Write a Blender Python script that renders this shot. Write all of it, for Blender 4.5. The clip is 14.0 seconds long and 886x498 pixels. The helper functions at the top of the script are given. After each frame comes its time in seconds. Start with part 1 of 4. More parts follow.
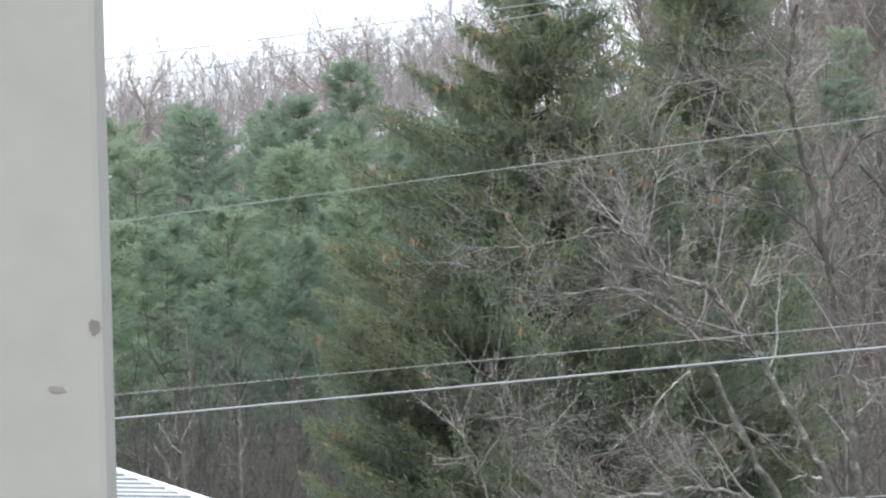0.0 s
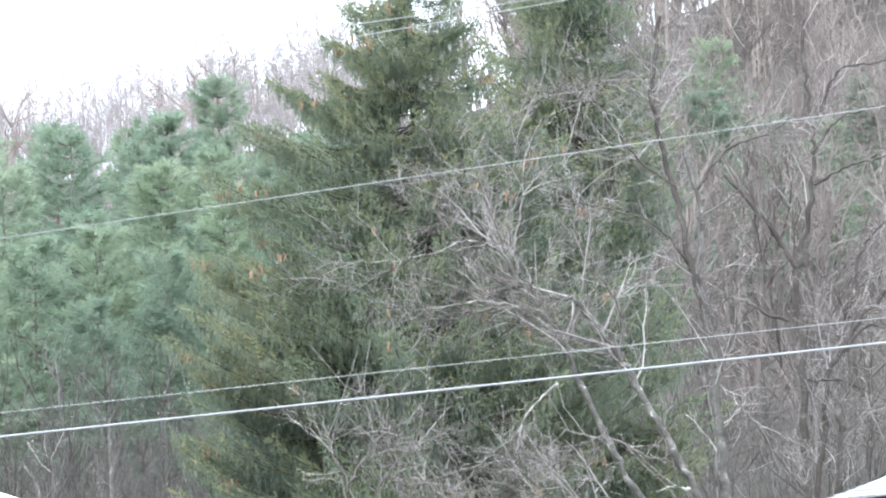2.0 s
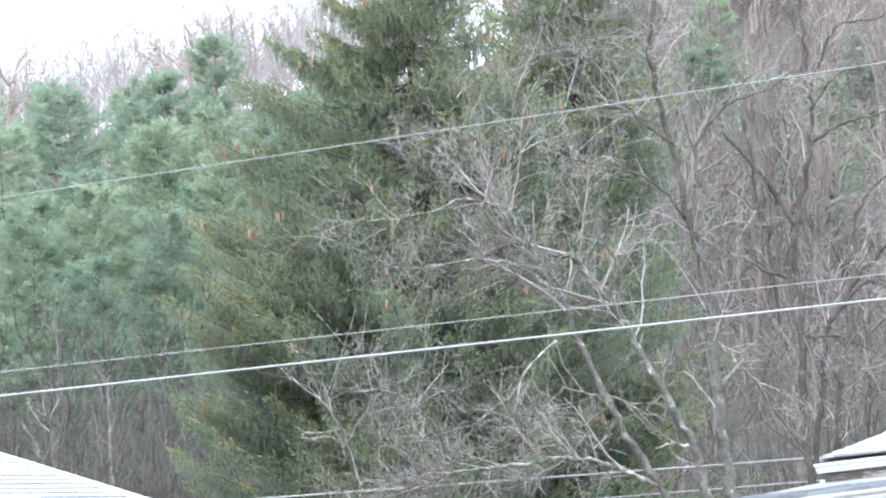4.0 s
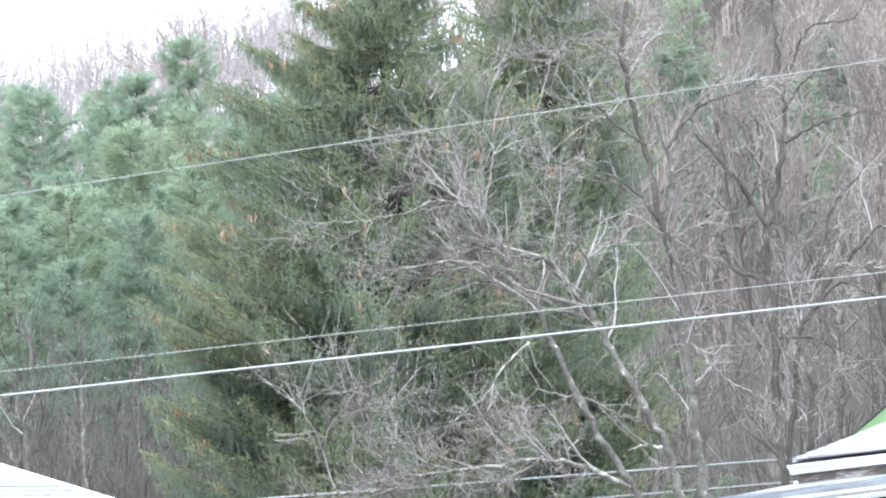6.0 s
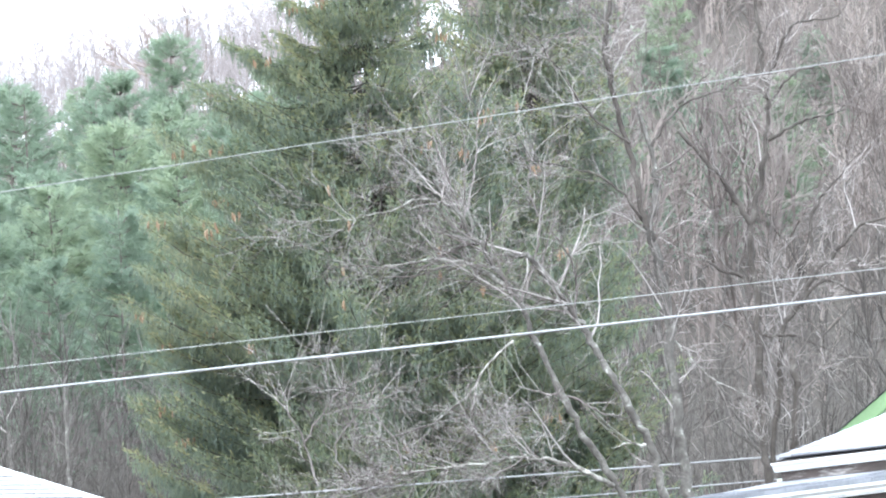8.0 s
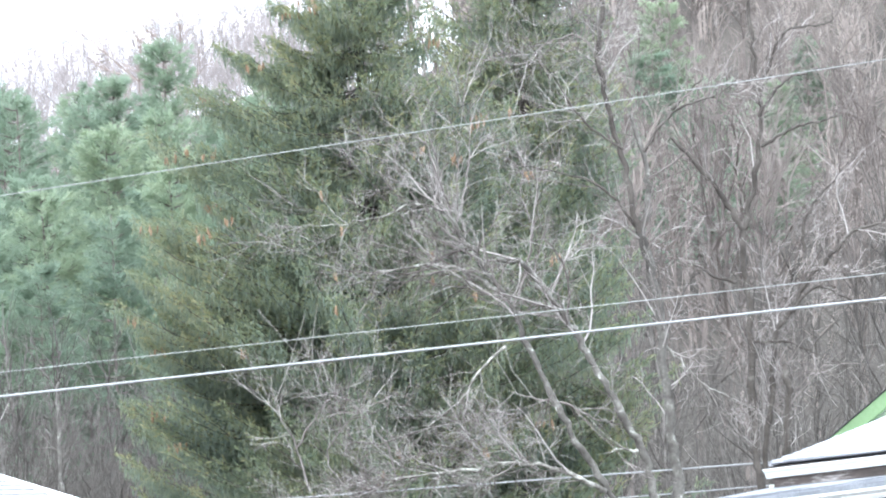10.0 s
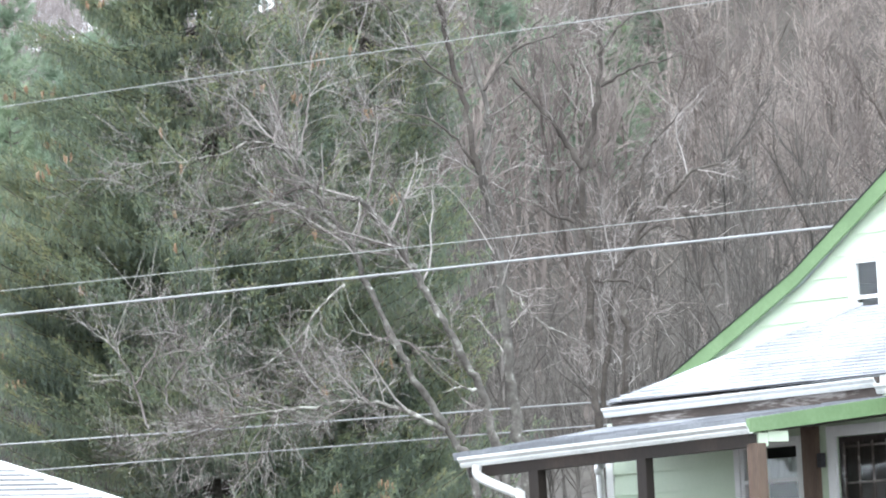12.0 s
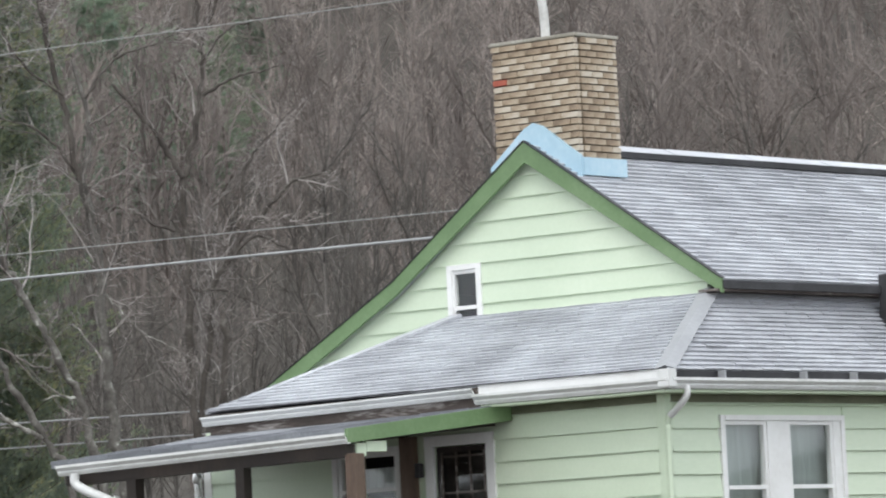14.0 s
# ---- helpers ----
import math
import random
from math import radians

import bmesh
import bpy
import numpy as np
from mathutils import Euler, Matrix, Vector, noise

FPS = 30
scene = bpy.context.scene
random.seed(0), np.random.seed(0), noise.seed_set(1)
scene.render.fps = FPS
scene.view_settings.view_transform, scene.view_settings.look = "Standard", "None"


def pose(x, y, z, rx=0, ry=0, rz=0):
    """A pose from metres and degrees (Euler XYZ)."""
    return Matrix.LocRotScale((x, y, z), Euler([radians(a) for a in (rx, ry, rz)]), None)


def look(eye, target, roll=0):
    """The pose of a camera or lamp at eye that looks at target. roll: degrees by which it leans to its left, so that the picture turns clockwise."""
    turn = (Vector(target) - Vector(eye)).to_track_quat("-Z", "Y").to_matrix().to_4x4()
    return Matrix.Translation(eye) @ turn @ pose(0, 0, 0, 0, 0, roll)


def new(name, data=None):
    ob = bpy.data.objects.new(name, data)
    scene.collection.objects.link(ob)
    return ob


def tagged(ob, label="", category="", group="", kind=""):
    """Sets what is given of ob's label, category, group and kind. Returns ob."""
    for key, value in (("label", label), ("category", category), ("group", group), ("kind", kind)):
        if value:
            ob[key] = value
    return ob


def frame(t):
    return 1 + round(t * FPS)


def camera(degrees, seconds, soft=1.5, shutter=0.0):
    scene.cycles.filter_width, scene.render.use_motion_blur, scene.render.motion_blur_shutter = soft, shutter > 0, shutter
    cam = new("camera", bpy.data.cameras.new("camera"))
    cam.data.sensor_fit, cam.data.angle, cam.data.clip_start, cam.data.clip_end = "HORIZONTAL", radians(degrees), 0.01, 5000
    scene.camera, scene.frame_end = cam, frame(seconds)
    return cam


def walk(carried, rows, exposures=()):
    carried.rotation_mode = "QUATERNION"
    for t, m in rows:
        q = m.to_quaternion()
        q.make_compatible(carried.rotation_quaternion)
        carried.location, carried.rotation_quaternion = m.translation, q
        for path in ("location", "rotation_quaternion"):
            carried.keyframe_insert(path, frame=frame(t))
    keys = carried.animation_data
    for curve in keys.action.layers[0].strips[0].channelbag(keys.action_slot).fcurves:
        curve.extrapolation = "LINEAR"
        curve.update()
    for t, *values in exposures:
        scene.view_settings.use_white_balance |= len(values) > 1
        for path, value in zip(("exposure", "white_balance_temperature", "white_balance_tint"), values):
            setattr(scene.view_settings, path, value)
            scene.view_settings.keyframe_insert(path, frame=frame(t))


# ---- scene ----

# ---------------------------------------------------------------- camera
cam = camera(10.0, 14.0, soft=2.0, shutter=0.1)
EYE = 1.6
ROWS = [
    (0.0, 1.941, 5.671, 1.95), (0.2, 1.15, 5.50, 1.85), (0.3, 0.91, 5.43, 1.78), (0.5, 0.584, 5.560, 1.66), (1.0, 0.193, 5.709, 1.87),
    (1.5, 0.402, 5.646, 2.36), (2.0, 0.457, 5.774, 2.80), (2.5, 0.408, 5.622, 2.94), (3.0, 0.428, 5.509, 2.96),
    (3.2, 0.448, 5.396, 2.95), (5.3, 0.398, 5.265, 3.16), (5.5, 0.335, 5.282, 3.15), (6.0, 0.151, 5.302, 3.13),
    (6.5, 0.130, 5.332, 3.05), (7.0, 0.016, 5.338, 3.18), (7.5, 0.0, 5.318, 3.32), (8.0, -0.034, 5.272, 3.20),
    (10.3, -0.122, 5.332, 3.11), (10.5, -0.127, 5.170, 3.11), (11.0, -0.555, 4.731, 2.94), (11.5, -1.321, 4.552, 2.85),
    (12.0, -1.905, 4.535, 2.98), (12.5, -2.146, 4.800, 3.05), (13.0, -2.718, 4.828, 3.20), (13.5, -4.308, 4.410, 2.88),
    (14.0, -6.441, 4.412, 2.85),
]


SWAY = {0.0: -0.05, 0.2: -0.045, 0.3: -0.015}


def aim(t, yaw, pitch, lean):
    return pose(SWAY.get(t, 0.0), 0, EYE, 0, 0, yaw) @ pose(0, 0, 0, 90 + pitch) @ pose(0, 0, 0, 0, 0, -lean)


walk(cam, [(t, aim(t, y, p, r)) for t, y, p, r in ROWS],
     exposures=[(0.0, 0.64, 6100, 7), (0.5, 1.1, 5950, 7), (1.3, 1.52, 5880, 7), (2.5, 1.51, 5830, 7), (8.0, 1.72, 5830, 7), (11.0, 1.70, 5880, 7), (12.5, 1.17, 6050, 6.6), (13.5, 0.78, 6250, 7), (14.0, 0.30, 6350, 8)])

# ---------------------------------------------------------------- daylight, overcast
world = bpy.data.worlds.new("overcast_sky")
scene.world = world
world.use_nodes = True
wn, wl = world.node_tree.nodes, world.node_tree.links
bg = wn["Background"]
sky = wn.new("ShaderNodeTexSky")
sky.sky_type = "NISHITA"
sky.sun_disc = False
sky.sun_elevation, sky.sun_rotation = radians(38), radians(200)
sky.air_density, sky.dust_density, sky.ozone_density = 1.0, 6.0, 1.0
cloud = wn.new("ShaderNodeMixRGB")
cloud.inputs["Fac"].default_value = 0.88
cloud.inputs["Color2"].default_value = (14.5, 14.9, 15.6, 1)
wl.new(sky.outputs["Color"], cloud.inputs["Color1"])
wl.new(cloud.outputs["Color"], bg.inputs["Color"])
bg.inputs["Strength"].default_value = 0.085
sun = new("sun", bpy.data.lights.new("sun", "SUN"))
sun.data.energy, sun.data.angle, sun.data.color = 0.8, radians(25), (1.0, 0.97, 0.93)
sun.matrix_world = look((0, 0, 60), (8, 40, 0))


# ---------------------------------------------------------------- materials
def material(name, colors, scale=3.0, rough=0.8, bump=0.0, fine=40.0, metal=0.0, island=0.0, piece=0.0, spec=0.5, stretch=(1, 1, 1), transl=0.0):
    """A surface with variation at two scales, and by island or by piece where asked."""
    m = bpy.data.materials.new(name)
    m.use_nodes = True
    n, l = m.node_tree.nodes, m.node_tree.links
    b = n["Principled BSDF"]
    tc = n.new("ShaderNodeTexCoord")
    mp = n.new("ShaderNodeMapping")
    mp.inputs["Scale"].default_value = stretch
    l.new(tc.outputs["Object"], mp.inputs["Vector"])
    big = n.new("ShaderNodeTexNoise")
    big.inputs["Scale"].default_value, big.inputs["Detail"].default_value = scale, 5
    small = n.new("ShaderNodeTexNoise")
    small.inputs["Scale"].default_value, small.inputs["Detail"].default_value = fine, 3
    for t in (big, small):
        l.new(mp.outputs["Vector"], t.inputs["Vector"])
    add = n.new("ShaderNodeMath")
    add.operation = "MULTIPLY_ADD"
    l.new(small.outputs["Fac"], add.inputs[0])
    add.inputs[1].default_value = 0.5
    l.new(big.outputs["Fac"], add.inputs[2])
    last = add.outputs[0]
    for amount, kind, socket in ((island, "ShaderNodeNewGeometry", "Random Per Island"), (piece, "ShaderNodeObjectInfo", "Random")):
        if amount:
            g = n.new(kind)
            k = n.new("ShaderNodeMath")
            k.operation = "MULTIPLY_ADD"
            l.new(g.outputs[socket], k.inputs[0])
            k.inputs[1].default_value = amount
            l.new(last, k.inputs[2])
            sub = n.new("ShaderNodeMath")
            sub.operation = "SUBTRACT"
            l.new(k.outputs[0], sub.inputs[0])
            sub.inputs[1].default_value = amount / 2
            last = sub.outputs[0]
    ramp = n.new("ShaderNodeValToRGB")
    e = ramp.color_ramp.elements
    lo, hi = 0.42, 1.08
    while len(e) < len(colors):
        e.new(0.5)
    for i, c in enumerate(colors):
        e[i].position = min(1.0, lo + (hi - lo) * i / max(1, len(colors) - 1))
        e[i].color = (*c, 1)
    l.new(last, ramp.inputs["Fac"])
    l.new(ramp.outputs["Color"], b.inputs["Base Color"])
    b.inputs["Roughness"].default_value, b.inputs["Metallic"].default_value = rough, metal
    b.inputs["Specular IOR Level"].default_value = spec
    if bump:
        bp = n.new("ShaderNodeBump")
        bp.inputs["Strength"].default_value, bp.inputs["Distance"].default_value = 0.6, bump
        l.new(add.outputs[0], bp.inputs["Height"])
        l.new(bp.outputs["Normal"], b.inputs["Normal"])
    if transl:
        tr = n.new("ShaderNodeBsdfTranslucent")
        l.new(ramp.outputs["Color"], tr.inputs["Color"])
        mix = n.new("ShaderNodeMixShader")
        mix.inputs["Fac"].default_value = transl
        l.new(b.outputs["BSDF"], mix.inputs[1])
        l.new(tr.outputs["BSDF"], mix.inputs[2])
        l.new(mix.outputs["Shader"], n["Material Output"].inputs["Surface"])
    return m


M_GROUND = material("leaf_litter", [(0.05, 0.043, 0.036), (0.073, 0.064, 0.054), (0.1, 0.087, 0.073)], 0.2, 0.95, 0.05, 3.0)
M_SIDING = material("mint_siding", [(0.585, 0.685, 0.525), (0.635, 0.735, 0.57), (0.68, 0.77, 0.61)], 0.8, 0.5, 0.002, 30, piece=0.12, stretch=(0.3, 1, 1))
M_TRIM = material("green_trim", [(0.125, 0.205, 0.095), (0.16, 0.255, 0.12), (0.2, 0.295, 0.155)], 1.5, 0.55, 0.002, 25)
# olive dark that puts the shade below the eaves into a colour
M_EAVE_SHADE = material("eave_shade_olive", [(0.10, 0.105, 0.065), (0.15, 0.155, 0.10), (0.21, 0.215, 0.15)], 1.5, 0.7, 0.003, 22)
M_WHITE = material("white_paint", [(0.78, 0.78, 0.765), (0.86, 0.865, 0.855), (0.89, 0.893, 0.89)], 2.0, 0.5, 0.002, 18)
M_GUTTER = material("white_gutter", [(0.55, 0.56, 0.53), (0.74, 0.75, 0.74), (0.80, 0.81, 0.81)], 1.2, 0.35, 0.001, 14)
M_FASCIA = material("weathered_fascia", [(0.05, 0.04, 0.035), (0.10, 0.08, 0.07), (0.45, 0.42, 0.40)], 2.2, 0.8, 0.004, 16, stretch=(0.5, 0.5, 3))
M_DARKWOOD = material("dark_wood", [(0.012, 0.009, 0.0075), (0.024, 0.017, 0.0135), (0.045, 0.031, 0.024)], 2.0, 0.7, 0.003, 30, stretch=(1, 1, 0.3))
M_BROWNWOOD = material("brown_post_wood", [(0.075, 0.050, 0.037), (0.13, 0.088, 0.064), (0.19, 0.135, 0.10)], 2.5, 0.65, 0.003, 30, stretch=(3, 3, 0.4))
M_DARKSHINGLE = material("wet_dark_shingle", [(0.13, 0.135, 0.15), (0.20, 0.21, 0.23), (0.30, 0.31, 0.335)], 0.9, 0.5, 0.004, 45, island=0.25)
M_SHINGLE = material("grey_shingle", [(0.319, 0.330, 0.352), (0.462, 0.473, 0.506), (0.616, 0.638, 0.671)], 0.9, 0.45, 0.004, 45, island=0.18, piece=0.16)
M_PALEROOF = material("pale_shingle", [(0.311, 0.315, 0.323), (0.395, 0.399, 0.407), (0.47, 0.475, 0.483)], 0.8, 0.5, 0.004, 30, island=0.10, piece=0.05)
M_BLACK = material("black_roof_felt", [(0.012, 0.012, 0.014), (0.03, 0.03, 0.033), (0.06, 0.06, 0.065)], 2.0, 0.6, 0.003, 30)
M_HIPCAP = material("hip_flashing", [(0.281, 0.289, 0.306), (0.340, 0.348, 0.365), (0.399, 0.408, 0.425)], 1.5, 0.5, 0.002, 22)
M_BLUE = material("pale_blue_flashing", [(0.36, 0.55, 0.68), (0.45, 0.64, 0.76), (0.55, 0.71, 0.81)], 2.0, 0.4, 0.002, 15)
M_BRICK = material("buff_brick", [(0.22, 0.165, 0.115), (0.37, 0.29, 0.205), (0.48, 0.40, 0.30), (0.58, 0.52, 0.43)], 5.0, 0.85, 0.004, 60, piece=0.5)
M_REDBRICK = material("red_brick", [(0.33, 0.08, 0.05), (0.42, 0.12, 0.08)], 6.0, 0.85, 0.004, 60)
M_MORTAR = material("dark_mortar", [(0.045, 0.037, 0.03), (0.075, 0.063, 0.052), (0.12, 0.10, 0.085)], 6.0, 0.95, 0.006, 60)
M_CROWN = material("chimney_crown", [(0.20, 0.19, 0.15), (0.33, 0.31, 0.26), (0.45, 0.43, 0.38)], 4.0, 0.9, 0.006, 40)
M_PIPE = material("pale_pipe", [(0.45, 0.45, 0.43), (0.62, 0.62, 0.60), (0.70, 0.70, 0.68)], 5.0, 0.45, 0.001, 30)
M_FOUND = material("foundation_block", [(0.22, 0.22, 0.21), (0.30, 0.30, 0.29), (0.38, 0.38, 0.36)], 3.0, 0.9, 0.006, 40)
M_CURTAIN = material("pale_curtain", [(0.35, 0.39, 0.37), (0.46, 0.50, 0.48), (0.56, 0.60, 0.58)], 4.0, 0.9, 0.002, 30, stretch=(4, 4, 0.4))
# near-black for the unlit inside, its shade put into the colour
M_ROOM = material("unlit_inside_black", [(0.02, 0.02, 0.022), (0.035, 0.035, 0.04)], 2.0, 0.9)
M_WIRE = material("wet_cable", [(0.245, 0.251, 0.257), (0.337, 0.343, 0.348), (0.404, 0.410, 0.416)], 2.0, 0.4, 0.0, 20)
M_THINWIRE = material("thin_wire", [(0.25, 0.26, 0.25), (0.34, 0.35, 0.34), (0.44, 0.45, 0.43)], 2.0, 0.5, 0.0, 20)
M_STAIN = material("mildew_stain", [(0.17, 0.16, 0.145), (0.22, 0.21, 0.19), (0.27, 0.26, 0.235)], 30.0, 0.8, 0.0, 90)
M_POST = material("porch_post_paint", [(0.335, 0.322, 0.290), (0.362, 0.348, 0.314), (0.378, 0.364, 0.330)], 9.0, 0.6, 0.001, 30)
M_BARK = material("grey_bark", [(0.029, 0.024, 0.021), (0.061, 0.052, 0.045), (0.094, 0.083, 0.072), (0.187, 0.173, 0.155)], 3.5, 0.9, 0.03, 24)
M_LICHEN = material("lichen_bark", [(0.050, 0.045, 0.040), (0.078, 0.071, 0.063), (0.108, 0.100, 0.090), (0.140, 0.131, 0.118), (0.25, 0.245, 0.22), (0.64, 0.64, 0.59)], 6.5, 0.9, 0.05, 19)
M_TWIG = material("twig_bark", [(0.105, 0.088, 0.081), (0.171, 0.148, 0.136), (0.257, 0.231, 0.216), (0.417, 0.387, 0.367)], 0.8, 0.85, 0.0, 9, island=0.75)
M_PALELIMB = material("pale_limb_bark", [(0.055, 0.048, 0.042), (0.12, 0.11, 0.096), (0.25, 0.24, 0.215), (0.50, 0.495, 0.45), (0.63, 0.625, 0.58)], 7.0, 0.85, 0.02, 20)
M_BRUSH = material("brush_bark", [(0.053, 0.048, 0.042), (0.085, 0.077, 0.068), (0.127, 0.115, 0.104), (0.202, 0.186, 0.171)], 0.3, 0.9, 0.0, 3, island=0.4)
M_FARWOOD = material("far_twig_bark", [(0.122, 0.102, 0.093), (0.187, 0.16, 0.145), (0.265, 0.229, 0.207)], 0.15, 0.9, 0.0, 2, island=0.3, piece=0.35)
# ridge twigs made paler than bark: distance haze put into the colour
M_RIDGE = material("hazed_ridge_bark", [(0.300, 0.262, 0.258), (0.380, 0.338, 0.332), (0.460, 0.415, 0.405)], 0.12, 0.9, 0.0, 2, island=0.2)
# far slope twigs, lightened with painted haze but less than the ridge
M_SLOPE = material("hazed_slope_bark", [(0.241, 0.205, 0.187), (0.333, 0.286, 0.261), (0.424, 0.37, 0.333)], 0.08, 0.9, 0.0, 2, island=0.2)
M_REDWOOD = material("russet_twigs", [(0.20, 0.165, 0.15), (0.28, 0.225, 0.20), (0.34, 0.28, 0.25)], 0.2, 0.9, 0.0, 2, island=0.3, piece=0.2)
# both spruce greens are lifted above real foliage, with haze painted in
M_SPRUCE = material("spruce_needles", [(0.162, 0.201, 0.171), (0.205, 0.25, 0.197), (0.244, 0.282, 0.197), (0.299, 0.313, 0.197)], 0.42, 0.6, 0.0, 4, island=0.42, transl=0.62)
M_SPRUCETIP = material("spruce_tip_needles", [(0.136, 0.179, 0.133), (0.19, 0.234, 0.154), (0.247, 0.275, 0.158), (0.334, 0.323, 0.176)], 0.5, 0.6, 0.0, 4, island=0.4, transl=0.5)
# pale pine green that carries the hillside haze in its base colour
M_PINE = material("pine_needles", [(0.239, 0.308, 0.24), (0.305, 0.379, 0.278), (0.38, 0.446, 0.308)], 0.16, 0.6, 0.0, 1.2, island=0.15, piece=0.4, transl=0.62)
M_CONE = material("spruce_cone", [(0.200, 0.123, 0.073), (0.288, 0.193, 0.120), (0.368, 0.271, 0.181)], 20, 0.8, 0.004, 80, piece=0.4)

glass = bpy.data.materials.new("window_glass")
glass.use_nodes = True
gb = glass.node_tree.nodes["Principled BSDF"]
gb.inputs["Base Color"].default_value = (0.9, 0.94, 0.93, 1)
gb.inputs["Roughness"].default_value, gb.inputs["Transmission Weight"].default_value, gb.inputs["IOR"].default_value = 0.02, 1.0, 1.45


# ---------------------------------------------------------------- building blocks
def mesh_of(name, verts, faces, mat):
    me = bpy.data.meshes.new(name)
    me.from_pydata([tuple(v) for v in verts], [], faces)
    me.materials.append(mat)
    me.update()
    return me


def part(name, me, parent, label="", kind=""):
    ob = new(name, me)
    ob.parent = parent
    return tagged(ob, label, kind=kind)


def thing(name, label, category, group="", at=None, data=None, kind=""):
    ob = new(name, data)
    if at is not None:
        ob.matrix_world = at
    return tagged(ob, label, category, group, kind)


def bm_mesh(name, bm, mat, smooth=False):
    me = bpy.data.meshes.new(name)
    bm.normal_update()
    bm.to_mesh(me)
    bm.free()
    me.materials.append(mat)
    if smooth:
        me.polygons.foreach_set("use_smooth", [True] * len(me.polygons))
    return me


def box(name, lo, hi, mat, bevel=0.0):
    bm = bmesh.new()
    bmesh.ops.create_cube(bm, size=1)
    for v in bm.verts:
        for i in range(3):
            v.co[i] = lo[i] + (v.co[i] + 0.5) * (hi[i] - lo[i])
    if bevel:
        bmesh.ops.bevel(bm, geom=list(bm.edges), offset=bevel, segments=2, affect="EDGES", profile=0.6)
    return bm_mesh(name, bm, mat)


def prism(name, outline, axis, lo, hi, mat):
    """A plate: an outline in the two other axes (in the order x, y, z), from lo to hi along axis."""
    n, verts = len(outline), []
    for d in (lo, hi):
        for a, b in outline:
            c = [a, b]
            c.insert(axis, d)
            verts.append(c)
    faces = [tuple(range(n))[::-1], tuple(range(n, 2 * n))] + [(i, (i + 1) % n, n + (i + 1) % n, n + i) for i in range(n)]
    me = mesh_of(name, verts, faces, mat)
    bm = bmesh.new()
    bm.from_mesh(me)
    bmesh.ops.recalc_face_normals(bm, faces=list(bm.faces))
    bm.to_mesh(me)
    bm.free()
    return me


def tubes(lines, sides_thick=6, sides_thin=3, limit=0.02):
    """Vertices and faces of tapered tubes along polylines of (points, radii)."""
    verts, faces = [], []
    for pts, rad in lines:
        pts = np.asarray(pts, float)
        k = sides_thick if max(rad) > limit else sides_thin
        d = np.gradient(pts, axis=0)
        d /= np.linalg.norm(d, axis=1)[:, None] + 1e-9
        ref = np.array([0.31, 0.87, 0.38]) if abs(d[0, 1]) < 0.8 else np.array([1.0, 0.1, 0.0])
        a = np.cross(d, ref)
        a /= np.linalg.norm(a, axis=1)[:, None] + 1e-9
        b = np.cross(d, a)
        base = len(verts)
        for i in range(len(pts)):
            for s in range(k):
                w = 2 * math.pi * s / k
                verts.append(pts[i] + rad[i] * (math.cos(w) * a[i] + math.sin(w) * b[i]))
        for i in range(len(pts) - 1):
            for s in range(k):
                p, q = base + i * k, base + (i + 1) * k
                faces.append((p + s, p + (s + 1) % k, q + (s + 1) % k, q + s))
    return verts, faces


def smooth_line(pts, per=4):
    """Catmull-Rom through control points."""
    p = np.asarray(pts, float)
    p = np.vstack([2 * p[0] - p[1], p, 2 * p[-1] - p[-2]])
    out = []
    for i in range(1, len(p) - 2):
        for s in range(per):
            t = s / per
            out.append(0.5 * (2 * p[i] + (p[i + 1] - p[i - 1]) * t + (2 * p[i - 1] - 5 * p[i] + 4 * p[i + 1] - p[i + 2]) * t * t
                              + (3 * p[i] - p[i - 1] - 3 * p[i + 1] + p[i + 2]) * t ** 3))
    out.append(p[-2])
    return np.array(out)


def wander(rng, start, way, length, steps, crook, lift):
    """A crooked line that starts along way and bends upwards by lift."""
    p, d, out = np.array(start, float), np.array(way, float), [np.array(start, float)]
    for _ in range(steps):
        d = d + rng.normal(0, crook, 3) + np.array([0, 0, lift])
        d /= np.linalg.norm(d)
        p = p + d * length / steps
        out.append(p.copy())
    return np.array(out)


def taper(r0, r1, n):
    return list(np.linspace(r0, r1, n))


def sprout(rng, line, rad, level, top, lines, count, reach, crook=0.22, lift=0.05, spread=0.9, begin=0.2):
    """Side branches along a line, and theirs in turn, down to twigs."""
    n = len(line)
    for _ in range(count):
        u = begin + (1 - begin) * rng.random() ** 0.8
        i = min(n - 2, int(u * (n - 1)))
        d = line[i + 1] - line[i]
        d = d / (np.linalg.norm(d) + 1e-9)
        side = np.cross(d, rng.normal(0, 1, 3))
        side /= np.linalg.norm(side) + 1e-9
        a = spread * (0.6 + 0.6 * rng.random())
        way = d * math.cos(a) + side * math.sin(a)
        ln = reach * (0.45 + 0.75 * rng.random())
        r = max((0.0065, 0.0040, 0.0027)[min(level, 3) - 1], min(rad[i] * 0.5, 0.012 * ln + 0.001))
        kid = wander(rng, line[i], way, ln, 5 if level < top else 4, crook, lift)
        lines.append((kid, taper(r, max(0.0022, r * 0.4), len(kid))))
        if level < top:
            sprout(rng, kid, lines[-1][1], level + 1, top, lines, max(2, int(count * (0.42 if level == 1 else 0.5))), ln * 0.55, crook, lift, spread, 0.15)


